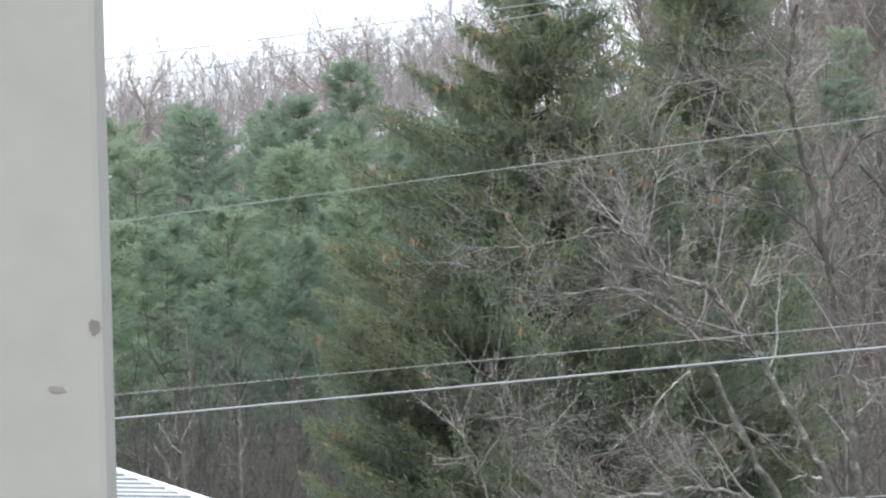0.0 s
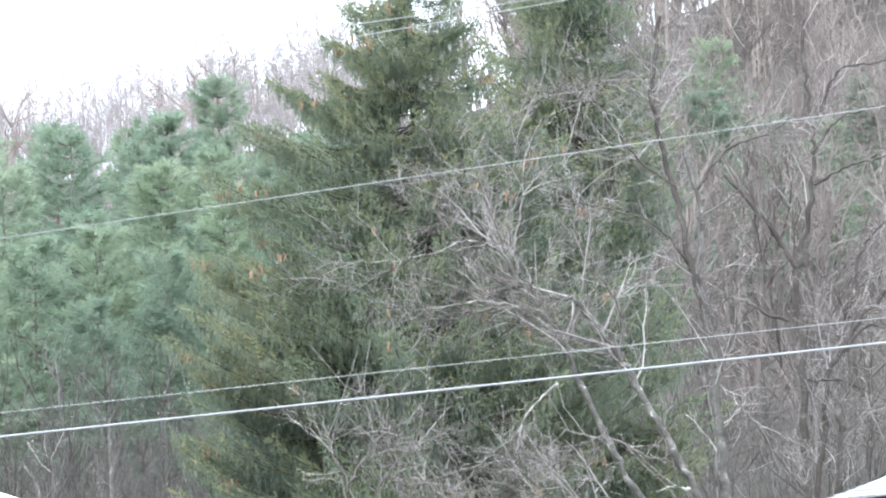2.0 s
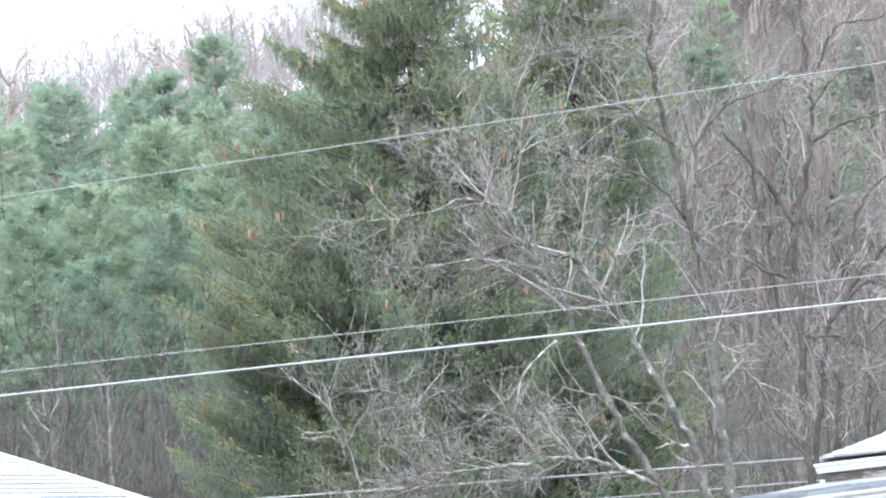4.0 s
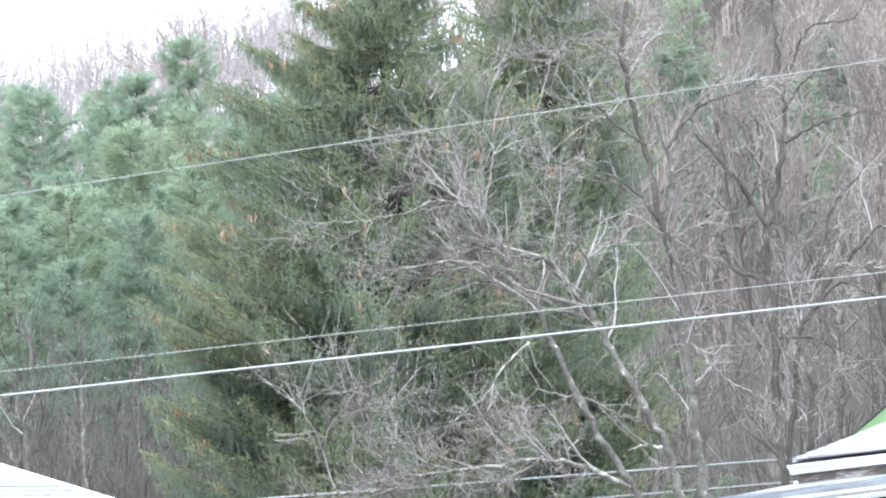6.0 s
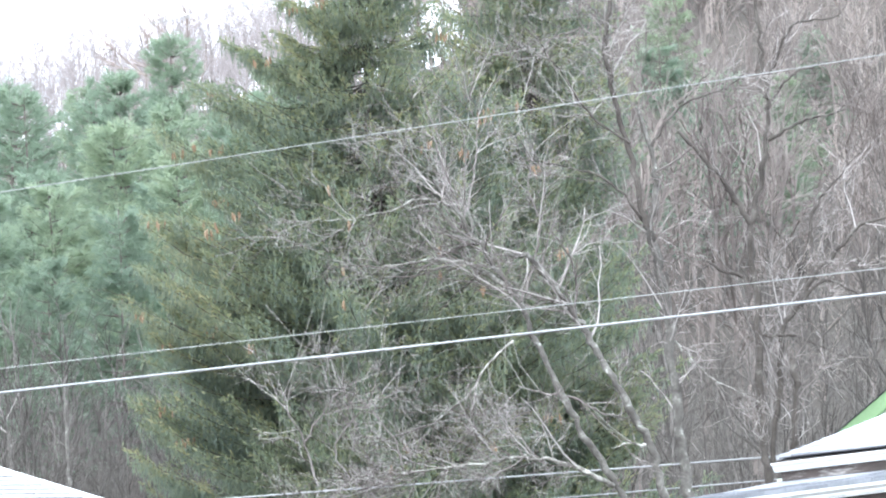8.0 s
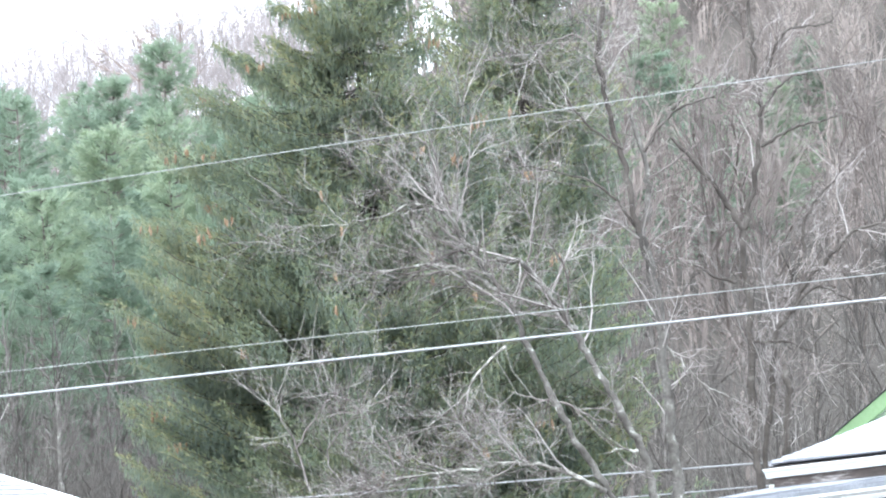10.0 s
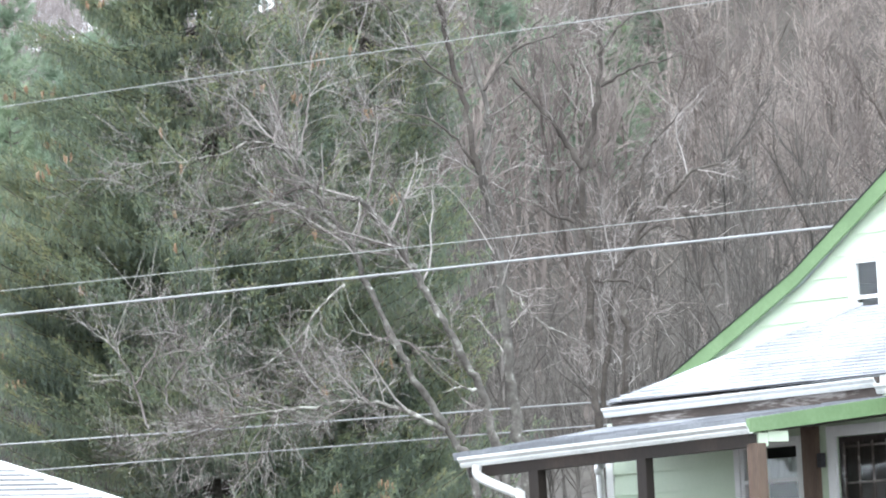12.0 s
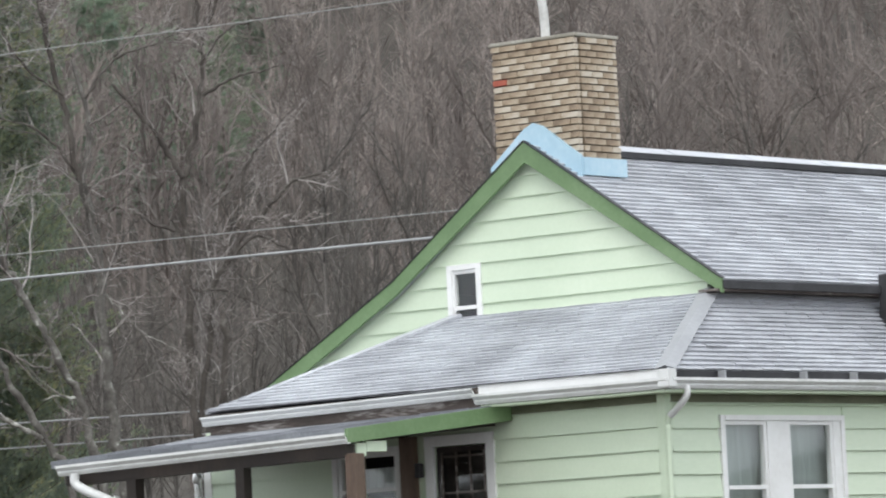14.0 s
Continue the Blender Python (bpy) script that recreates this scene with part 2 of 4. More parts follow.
# ---------------------------------------------------------------- ground, one sheet to the horizon
def ground_z(x, y):
    def ramp(a, b, za, zb):
        t = min(1.0, max(0.0, (y - a) / (b - a)))
        return (zb - za) * t * t * (3 - 2 * t)
    z = ramp(12, 46, 0, 1.0) + ramp(60, 100, 0, 0.5) + ramp(95, 225, 0, 7.0) + ramp(205, 350, 0, 37.0) - ramp(380, 700, 0, 37)
    far = min(1.0, max(0.0, (y - 150) / 180))
    z += far * max(-6, min(20, 0.12 * x + 0.3 * max(0.0, x))) * max(0.0, 1 - max(0, y - 380) / 400)
    rough = min(1.0, max(0.0, (y - 60) / 60)) * max(0.0, 1 - max(0, y - 500) / 500)
    return z + rough * 1.2 * (noise.noise((x * 0.03, y * 0.03, 0)) + 0.4 * noise.noise((x * 0.11, y * 0.11, 3)))


def build_ground():
    xs = [math.copysign(abs(t) ** 2.4, t) * 2500 for t in np.linspace(-1, 1, 121)]
    ys = [-600 + 30 * i for i in range(20)] + [4 * i for i in range(110)] + [440 + 8 * i * (1 + 0.22 * i) for i in range(40)]
    verts = [(x, y, ground_z(x, y)) for y in ys for x in xs]
    n = len(xs)
    faces = [(j * n + i, j * n + i + 1, (j + 1) * n + i + 1, (j + 1) * n + i) for j in range(len(ys) - 1) for i in range(n - 1)]
    me = mesh_of("ground", verts, faces, M_GROUND)
    me.polygons.foreach_set("use_smooth", [True] * len(me.polygons))
    thing("ground", "brown leaf-littered ground rising to a wooded hillside", "ground", kind="structure", data=me)


build_ground()

# ---------------------------------------------------------------- the green house
# local axes: x along the side wall, y along the gable front, z up; the origin is the front corner of the walls
HOUSE = pose(8.31, 53.357, 0, 0, 0, 44.15)
BASE = 0.75
house = thing("house", "pale mint-green clapboard house with grey shingle roofs and brick chimney", "house", at=HOUSE)


def wall_mesh(name, to_local, a0, a1, z0, z1, holes, mat, d0=-0.14, d1=0.0):
    """A wall with its openings cut through; to_local maps (along, outwards, up)."""
    verts, faces = [], []
    cuts = sorted({a0, a1, *[h[0] for h in holes], *[h[1] for h in holes]})
    for a, b in zip(cuts, cuts[1:]):
        spans = [(z0, z1)]
        for h in holes:
            if h[0] < (a + b) / 2 < h[1]:
                spans = [s for lo, hi in spans for s in ((lo, min(hi, h[2])), (max(lo, h[3]), hi)) if s[1] - s[0] > 0.01]
        for lo, hi in spans:
            k = len(verts)
            verts += [to_local(p, d, z) for d in (d0, d1) for p, z in ((a, lo), (b, lo), (b, hi), (a, hi))]
            faces += [tuple(k + i for i in f) for f in ((0, 3, 2, 1), (4, 5, 6, 7), (0, 1, 5, 4), (1, 2, 6, 5), (2, 3, 7, 6), (3, 0, 4, 7))]
    return mesh_of(name, verts, faces, mat)


def clapboards(wall, to_local, z0, z1, exposure, first, span, holes, mat):
    """One board after another, each a wedge that laps the one below; span(z) gives the ends."""
    z = first
    while z < z1 - 0.02:
        lo, hi = max(z, z0), min(z + exposure, z1)
        z += exposure
        if hi - lo < 0.03:
            continue
        (a0, b0), (a1, b1) = span(lo), span(hi)
        runs = [(a0, b0, a1, b1)]
        for h in holes:
            if h[2] < hi - 0.01 and h[3] > lo + 0.01:
                nxt = []
                for p0, q0, p1, q1 in runs:
                    if h[0] > p0 and h[0] < q0:
                        nxt.append((p0, h[0], p1, h[0]))
                    if h[1] < q0 and h[1] > p0:
                        nxt.append((h[1], q0, h[1], q1))
                    if h[0] <= p0 and h[1] >= q0 or h[0] >= q0 or h[1] <= p0:
                        if not (h[0] <= p0 and h[1] >= q0):
                            nxt.append((p0, q0, p1, q1))
                runs = nxt
        for p0, q0, p1, q1 in runs:
            if q0 - p0 < 0.03:
                continue
            p1, q1 = min(p1, q0), max(q1, p0 + 0.01)
            verts = [to_local(p0, 0.003, lo), to_local(q0, 0.003, lo), to_local(q1, 0.003, hi), to_local(p1, 0.003, hi),
                     to_local(p0, 0.036, lo), to_local(q0, 0.036, lo), to_local(q1, 0.007, hi), to_local(p1, 0.007, hi)]
            faces = [(0, 3, 2, 1), (4, 5, 6, 7), (0, 1, 5, 4), (1, 2, 6, 5), (2, 3, 7, 6), (3, 0, 4, 7)]
            part("clapboard", mesh_of("clapboard", verts, faces, mat), wall)


def shingle_rows(parent, origin, along, up, span, length, exposure, tab, mat, singles, rng, lift=0.03, label="", butt=0.027, gap=0.0):
    """Courses of shingle tabs on a sloping plane. span(s) gives the ends of the course s up the slope."""
    o, a, u = Vector(origin), Vector(along).normalized(), Vector(up).normalized()
    n = a.cross(u).normalized()
    if n.z < 0:
        n = -n
    verts, faces = [], []
    row, s = 0, 0.0
    while s < length - 0.02:
        s1 = min(length, s + exposure)
        (l0, h0), (l1, h1) = span(s), span(s1)
        at = min(l0, l1) - tab * (0.5 if row % 2 else 0.0) - tab * rng.random() * 0.2
        while at < max(h0, h1):
            b = at + tab * (0.97 + 0.02 * rng.random())
            p0, q0, p1, q1 = max(at, l0), min(b, h0), max(at, l1), min(b, h1)
            if q0 - p0 > 0.02 or q1 - p1 > 0.02:
                q0, q1 = max(q0, p0), max(q1, p1)
                t0 = lift + butt * (1.0 + 0.5 * rng.random())
                d = exposure * 0.05 * rng.random() - gap * (0.45 + 0.55 * rng.random())
                pts = [o + a * p + u * w + n * k for p, w, k in ((p0, s - d, lift - 0.005), (q0, s - d, lift - 0.005), (q1, s1 + 0.01, lift - 0.005), (p1, s1 + 0.01, lift - 0.005),
                                                            (p0, s - d, t0), (q0, s - d, t0), (q1, s1 + 0.01, lift + 0.003), (p1, s1 + 0.01, lift + 0.003))]
                f = [(0, 3, 2, 1), (4, 5, 6, 7), (0, 1, 5, 4), (1, 2, 6, 5), (2, 3, 7, 6), (3, 0, 4, 7)]
                if singles:
                    part("shingle", mesh_of("shingle", pts, f, mat), parent)
                else:
                    k = len(verts)
                    verts += pts
                    faces += [tuple(k + i for i in g) for g in f]
            at += tab
        s, row = s1, row + 1
    if verts:
        part("shingles", mesh_of("shingles", verts, faces, mat), parent, label, "stuff")


def slab(name, corners, thick, mat):
    """A roof plane of some thickness below its corners."""
    c = [Vector(p) for p in corners]
    n = (c[1] - c[0]).cross(c[-1] - c[0]).normalized()
    if n.z < 0:
        n = -n
    k = len(c)
    faces = [tuple(range(k)), tuple(range(2 * k - 1, k - 1, -1))] + [(i, k + i, k + (i + 1) % k, (i + 1) % k) for i in range(k)]
    return mesh_of(name, c + [p - n * thick for p in c], faces, mat)


front = lambda a, d, z: (-d, a, z)
upper = lambda a, d, z: (1.5 - d, a, z)
side = lambda a, d, z: (a, -d, z)

# lower walls
DOOR = (2.44, 3.21, 1.55, 3.74)
PORCH_WIN = (3.72, 4.62, 2.45, 3.72)
SIDE_WIN = (1.0, 3.20, 2.45, 3.80)
w_front = part("wall", wall_mesh("wall", front, 0.0, 6.6, BASE - 0.4, 4.098, [DOOR, PORCH_WIN], M_SIDING), house)
clapboards(w_front, front, 1.35, 4.012, 0.242, 1.331, lambda z: (0.08, 6.52), [(2.34, 3.31, 0, 3.84), (3.66, 4.68, 2.39, 3.78)], M_SIDING)
w_side = part("wall", wall_mesh("wall", side, 0.142, 10.0, BASE - 0.4, 4.22, [SIDE_WIN], M_SIDING), house)
clapboards(w_side, side, 1.35, 4.012, 0.2465, 1.265, lambda z: (0.08, 9.98), [(0.93, 3.27, 2.37, 3.87)], M_SIDING)
part("wall", box("wall", (0.142, 6.46, BASE - 0.4), (10.0, 6.6, 4.22), M_SIDING), house)
part("wall", box("wall", (9.86, 0.0, BASE - 0.4), (10.0, 6.46, 4.22), M_SIDING), house)
part("corner_board", box("corner_board", (-0.035, -0.035, 1.3), (0.075, 0.075, 4.2), M_SIDING, 0.006), house)
part("corner_board", box("corner_board", (-0.035, 6.52, 1.3), (0.06, 6.63, 4.02), M_WHITE, 0.006), house)
part("foundation", box("foundation", (-0.02, -0.02, BASE - 0.6), (10.02, 6.62, 1.3), M_FOUND), house)
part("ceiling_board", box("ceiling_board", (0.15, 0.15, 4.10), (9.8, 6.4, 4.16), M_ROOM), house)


# gable wall of the upper storey
def rake_z(u):
    if u < 2.83:
        return 7.115 - (2.83 - u) * 0.665
    return 7.115 - (u - 2.83) * 0.718 if u < 4.85 else 5.665 - (u - 4.85) * 0.52


def gable_span(z):
    lo = max(0.46, 2.83 - (6.98 - z) / 0.665)
    t = (6.98 - z) / 0.713
    hi = 2.83 + t if t < 2.02 else 4.85 + (5.53 - z) / 0.518
    return (lo, min(6.6, max(hi, lo + 0.02)))


outline = [(0.46, 4.0), (6.6, 4.0), (6.6, rake_z(6.6) - 0.08), (4.85, rake_z(4.85) - 0.08), (2.83, 7.035), (0.46, rake_z(0.46) - 0.08)]
gable = part("gable_wall", prism("gable_wall", [(0.46, 4.0), (3.69, 4.0), (3.69, rake_z(3.69) - 0.08), (2.83, 7.035), (0.46, rake_z(0.46) - 0.08)], 0, 1.53, 1.62, M_SIDING), house)
part("gable_wall", prism("gable_wall", [(4.07, 4.0), (6.6, 4.0), (6.6, rake_z(6.6) - 0.08), (4.85, rake_z(4.85) - 0.08), (4.07, rake_z(4.07) - 0.08)], 0, 1.53, 1.62, M_SIDING), house)
part("gable_wall", box("gable_wall", (1.53, 3.69, 4.0), (1.62, 4.07, 5.10), M_SIDING), house)
part("gable_wall", prism("gable_wall", [(3.69, 5.82), (4.07, 5.82), (4.07, rake_z(4.07) - 0.08), (3.69, rake_z(3.69) - 0.08)], 0, 1.53, 1.62, M_SIDING), house)
part("gable_wall", prism("gable_wall", outline, 0, 9.86, 9.98, M_SIDING), house)
upper_front = lambda a, d, z: (1.528 - d, a, z)
clapboards(gable, upper_front, 4.3, 6.94, 0.2325, 4.223, gable_span, [(3.64, 4.12, 5.06, 5.86)], M_SIDING)
part("upper_wall", box("upper_wall", (1.62, 0.46, 4.0), (9.86, 0.6, 5.45), M_SIDING), house)
part("upper_wall", box("upper_wall", (1.62, 6.46, 4.0), (9.86, 6.6, 4.7), M_SIDING), house)

# roofs
rs = random.Random(5)
FR, SK = math.hypot(1.85, 0.92), math.hypot(0.72, 0.93)
skirt = part("skirt_roof", slab("skirt_roof", [(-0.35, -0.3, 4.33), (-0.35, 6.22, 4.29), (1.5, 4.03, 5.25), (1.5, 0.42, 5.25)], 0.06, M_BLACK), house)
side_roof = part("side_roof", slab("side_roof", [(-0.35, -0.3, 4.33), (1.5, 0.42, 5.26), (10.0, 0.42, 5.26), (10.0, -0.3, 4.33)], 0.06, M_BLACK), house)
part("hip_roof", slab("hip_roof", [(-0.35, 6.22, 4.29), (1.5, 6.22, 4.29), (1.5, 4.03, 5.25)], 0.06, M_SHINGLE), house)
main_r = part("main_roof", slab("main_roof", [(1.422, 2.83, 7.115), (10.3, 2.83, 7.115), (10.3, 0.2, 5.365), (1.422, 0.2, 5.365)], 0.07, M_BLACK), house)
main_l = part("main_roof", slab("main_roof", [(1.422, 2.83, 7.115), (1.422, 4.85, 5.665), (10.3, 4.85, 5.665), (10.3, 2.83, 7.115)], 0.07, M_SHINGLE), house)
part("main_roof", slab("main_roof", [(1.422, 4.85, 5.665), (1.422, 7.05, 4.52), (10.3, 7.05, 4.52), (10.3, 4.85, 5.665)], 0.07, M_SHINGLE), house)
shingle_rows(side_roof, (0, -0.3, 4.33), (1, 0, 0), (0, 0.72, 0.93), lambda s: (-0.35 + 1.85 * s / SK, 10.0), SK, 0.066, 0.36, M_SHINGLE, False, rs, 0.0, "grey asphalt shingles")
MR = math.hypot(2.63, 1.75)
shingle_rows(main_r, (0, 0.2, 5.365), (1, 0, 0), (0, 2.63, 1.75), lambda s: (1.422, 10.3), MR, 0.102, 0.36, M_SHINGLE, False, rs, 0.0, "grey asphalt shingles")

# green rake boards, and the dark edge of the roofing over them
for pts in ([(0.17, 5.385), (2.83, 7.15), (2.83, 6.915), (0.17, 5.225)], [(2.83, 7.15), (4.85, 5.73), (5.6, 5.325), (7.05, 4.55), (7.05, 4.36), (5.6, 5.14), (4.85, 5.55), (2.83, 6.915)]):
    part("rake_board", prism("rake_board", pts, 0, 1.38, 1.42, M_TRIM), house, "green painted rake board")
for pts in ([(0.17, 5.388), (2.83, 7.153), (2.83, 7.165), (0.17, 5.40)], [(2.83, 7.153), (4.85, 5.733), (5.6, 5.328), (7.05, 4.553), (7.05, 4.562), (5.6, 5.337), (4.85, 5.742), (2.83, 7.165)]):
    part("drip_edge", prism("drip_edge", pts, 0, 1.365, 1.44, M_BLACK), house, "dark roofing edge")
part("eave_fascia", box("eave_fascia", (1.40, 0.16, 5.275), (10.3, 0.2, 5.365), M_BLACK), house, "black eave fascia")
part("eave_soffit", box("eave_soffit", (1.34, 0.2, 5.25), (10.3, 0.46, 5.275), M_FASCIA), house)


def ridge_cap():
    rng = random.Random(3)
    v, f = [], []
    x = 2.45
    while x < 10.3:
        e, d = min(10.3, x + 1.55), 0.003 * rng.random()
        k = len(v)
        v += [(x, 2.65, 7.094 + d), (e, 2.65, 7.090 + d), (e, 2.83, 7.175 + d), (x, 2.83, 7.18 + d), (e, 3.0, 7.015 + d), (x, 3.0, 7.02 + d), (x, 2.66, 7.0), (e, 2.66, 7.0)]
        f += [(k, k + 1, k + 2, k + 3), (k + 3, k + 2, k + 4, k + 5), (k + 6, k + 7, k + 1, k)]
        x = e
    part("ridge_cap", mesh_of("ridge_cap", v, f, M_SHINGLE), house, "ridge shingles over a dark vent strip")
    part("vent_strip", box("vent_strip", (2.62, 2.606, 7.015), (10.3, 2.648, 7.084), M_BLACK), house)


ridge_cap()


def hip_cap(a, b, w, mat):
    a, b = Vector(a), Vector(b)
    s = Vector((w * 0.72, -w * 0.5, -0.02))
    t = Vector((-w * 0.55, w * 0.62, -0.02))
    up = Vector((0, 0, 0.045))
    v = [a + up, b + up, b + s + up * 0.6, a + s + up * 0.6, b + t + up * 0.6, a + t + up * 0.6]
    return mesh_of("hip_cap", v, [(0, 3, 2, 1), (0, 1, 4, 5)], mat)


part("hip_cap", slab("hip_cap", [(-0.38, 6.07, 4.335), (-0.36, 6.27, 4.318), (1.47, 4.10, 5.285), (1.47, 3.92, 5.295)], 0.03, M_SHINGLE), house, "grey hip shingles")
part("hip_cap", hip_cap((-0.35, -0.3, 4.335), (1.5, 0.42, 5.27), 0.14, M_HIPCAP), house, "pale grey metal hip flashing")

# gutters, fascias and their brackets
def gutter(lo, hi, axis, name="gutter", h=0.115, d=0.11):
    """A K-shaped channel from lo to hi along x (axis 0) or y (axis 1), hung outwards."""
    prof = [(0, 0), (-0.055, 0), (-0.075, 0.035), (-0.075, 0.05), (-d, 0.085), (-d, h), (-d + 0.012, h), (-d + 0.012, 0.09), (-0.062, 0.055), (-0.062, 0.04), (-0.045, 0.012), (0, 0.012)]
    verts, n = [], len(prof)
    for e in (lo, hi):
        for o, z in prof:
            verts.append((e[0] + (o if axis else 0), e[1] + (0 if axis else o), e[2] + z))
    faces = [(i, (i + 1) % n, n + (i + 1) % n, n + i) for i in range(n)] + [tuple(range(n)), tuple(range(2 * n - 1, n - 1, -1))]
    me = mesh_of(name, verts, faces, M_GUTTER)
    return part(name, me, house, "white metal gutter")


gutter((-0.37, -0.40, 4.13), (-0.37, 2.25, 4.13), 1)
gutter((-0.37, 2.25, 4.21), (-0.37, 6.25, 4.15), 1, h=0.105)
gutter((-0.40, -0.33, 4.13), (10.0, -0.33, 4.13), 0)
part("fascia", box("fascia", (-0.36, -0.28, 4.20), (-0.33, 2.25, 4.345), M_WHITE), house, "white painted fascia board")
part("fascia", prism("fascia", [(2.25, 4.09), (6.2, 4.05), (6.2, 4.28), (2.25, 4.32)], 0, -0.36, -0.33, M_FASCIA), house, "weathered brown fascia with peeling white paint")
part("fascia", box("fascia", (-0.32, -0.32, 4.20), (10.0, -0.29, 4.33), M_BLACK), house, "black fascia board")
part("drip_edge", prism("drip_edge", [(-0.3, 4.346), (2.25, 4.346), (6.2, 4.306), (6.2, 4.316), (2.25, 4.358), (-0.3, 4.358)], 0, -0.385, -0.30, M_BLACK), house, "dark roofing edge")
# thin dark strips added in place of shade cast on the walls by the eaves
part("eave_shade_strip", box("eave_shade_strip", (-0.032, 0.08, 4.015), (-0.004, 2.30, 4.098), M_EAVE_SHADE, 0.004), house, "dark olive strip standing in for shade below the eaves")
part("eave_shade_strip", box("eave_shade_strip", (0.08, -0.032, 4.015), (9.98, -0.004, 4.098), M_EAVE_SHADE, 0.004), house, "dark olive strip standing in for shade below the eaves")
part("soffit", box("soffit", (-0.33, -0.28, 4.10), (-0.03, 6.2, 4.125), M_SIDING), house)
part("soffit", box("soffit", (-0.03, -0.29, 4.10), (10.0, -0.03, 4.125), M_SIDING), house)
for x in (0.55, 2.05, 3.0, 3.85, 4.9, 6.1, 7.3):
    part("gutter_strap", box("gutter_strap", (x, -0.42, 4.22), (x + 0.028, -0.322, 4.33), M_HIPCAP, 0.004), house)


part("corner_block", box("corner_block", (-0.475, -0.435, 4.145), (-0.33, -0.285, 4.335), M_GUTTER, 0.008), house, "white gutter corner piece")


def pipe(name, pts, r, mat, parent, label=""):
    v, f = tubes([(smooth_line(pts, 4), [r] * (4 * (len(pts) - 1) + 1))], 8)
    me = mesh_of(name, v, f, mat)
    me.polygons.foreach_set("use_smooth", [True] * len(me.polygons))
    return part(name, me, parent, label)


pipe("downspout", [(-0.06, -0.12, 3.86), (-0.055, -0.085, 3.78), (-0.055, -0.08, 3.5), (-0.055, -0.08, 1.2)], 0.034, M_SIDING, house, "green painted downspout")
pipe("downspout_elbow", [(-0.10, -0.385, 4.16), (-0.10, -0.385, 4.06), (-0.085, -0.25, 3.94), (-0.06, -0.12, 3.86)], 0.037, M_GUTTER, house, "white gutter outlet elbow")


# windows and door
def window(name, to_local, a0, a1, z0, z1, panes, rail, inside, label, depth=0.09):
    """A framed double-hung window: casing, sashes, glass, sill and a near-black board for the unlit inside."""
    def bx(nm, p0, p1, d0, d1, q0, q1, mat):
        c0, c1 = to_local(p0, d0, q0), to_local(p1, d1, q1)
        return box(nm, [min(a, b) for a, b in zip(c0, c1)], [max(a, b) for a, b in zip(c0, c1)], mat)
    w = part(name, bx("casing", a0 - 0.06, a0 + 0.01, 0.0, 0.045, z0 - 0.05, z1 + 0.055, M_WHITE), house, label)
    part("casing", bx("casing", a1 - 0.01, a1 + 0.06, 0.0, 0.045, z0 - 0.05, z1 + 0.055, M_WHITE), w)
    part("head", bx("head", a0 + 0.012, a1 - 0.012, 0.0, 0.047, z1 - 0.005, z1 + 0.055, M_WHITE), w)
    part("sill", bx("sill", a0 - 0.08, a1 + 0.08, 0.0, 0.09, z0 - 0.09, z0 - 0.052, M_WHITE), w)
    for p, q in panes:
        part("stile", bx("stile", p - 0.045, p, -0.05, 0.02, z0, z1 - 0.007, M_WHITE), w)
        part("stile", bx("stile", q, q + 0.045, -0.05, 0.02, z0, z1 - 0.007, M_WHITE), w)
        part("top_rail", bx("top_rail", p, q, -0.05, 0.018, z1 - 0.05, z1 - 0.008, M_WHITE), w)
        part("meeting_rail", bx("meeting_rail", p, q, -0.055, 0.026, rail - 0.022, rail + 0.022, M_WHITE), w)
        part("bottom_rail", bx("bottom_rail", p, q, -0.05, 0.018, z0, z0 + 0.05, M_WHITE), w)
        for q0, q1, dd in ((z0 + 0.05, rail - 0.022, -0.04), (rail + 0.022, z1 - 0.05, -0.02)):
            g = part("pane", bx("pane", p, q, dd - 0.004, dd, q0, q1, glass), w)
            g.visible_shadow = False
    if inside:
        part("curtain", bx("curtain", a0 + 0.03, a1 - 0.03, -0.16, -0.15, z0, z1, M_CURTAIN), w, "pale curtain")
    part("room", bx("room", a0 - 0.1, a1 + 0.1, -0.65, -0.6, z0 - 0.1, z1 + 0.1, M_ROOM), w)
    return w


window("window", side, 1.0, 3.20, 2.45, 3.82, [(1.055, 1.75), (2.25, 3.0)], 3.09, True, "white double window with pale curtains")
part("jamb", box("jamb", (3.047, -0.03, 2.46), (3.188, 0.05, 3.81), M_WHITE), house, "broad white window jamb")
part("mullion", box("mullion", (1.797, -0.035, 2.46), (2.203, 0.05, 3.81), M_WHITE), house, "broad white mullion between two windows")
window("attic_window", upper_front, 3.69, 4.07, 5.10, 5.80, [(3.725, 4.035)], 5.36, False, "small white attic window", 0.06)
porch_win = window("porch_window", front, 3.72, 4.62, 2.45, 3.72, [(3.78, 4.56)], 3.30, False, "dark porch window with white rail")

def cafe_curtain(x, u0, u1, z0, z1):
    n = 24
    v = [(x + 0.018 * math.sin(i * 1.7) + 0.01 * k, u0 + (u1 - u0) * i / n, z) for k in (0, 1) for z in (z0, z1) for i in range(n + 1)]
    m = n + 1
    f = [(i, i + 1, m + i + 1, m + i) for i in range(n)] + [(2 * m + i, 3 * m + i, 3 * m + i + 1, 2 * m + i + 1) for i in range(n)]
    part("cafe_curtain", mesh_of("cafe_curtain", v, f, M_WHITE), porch_win, "white half curtain")


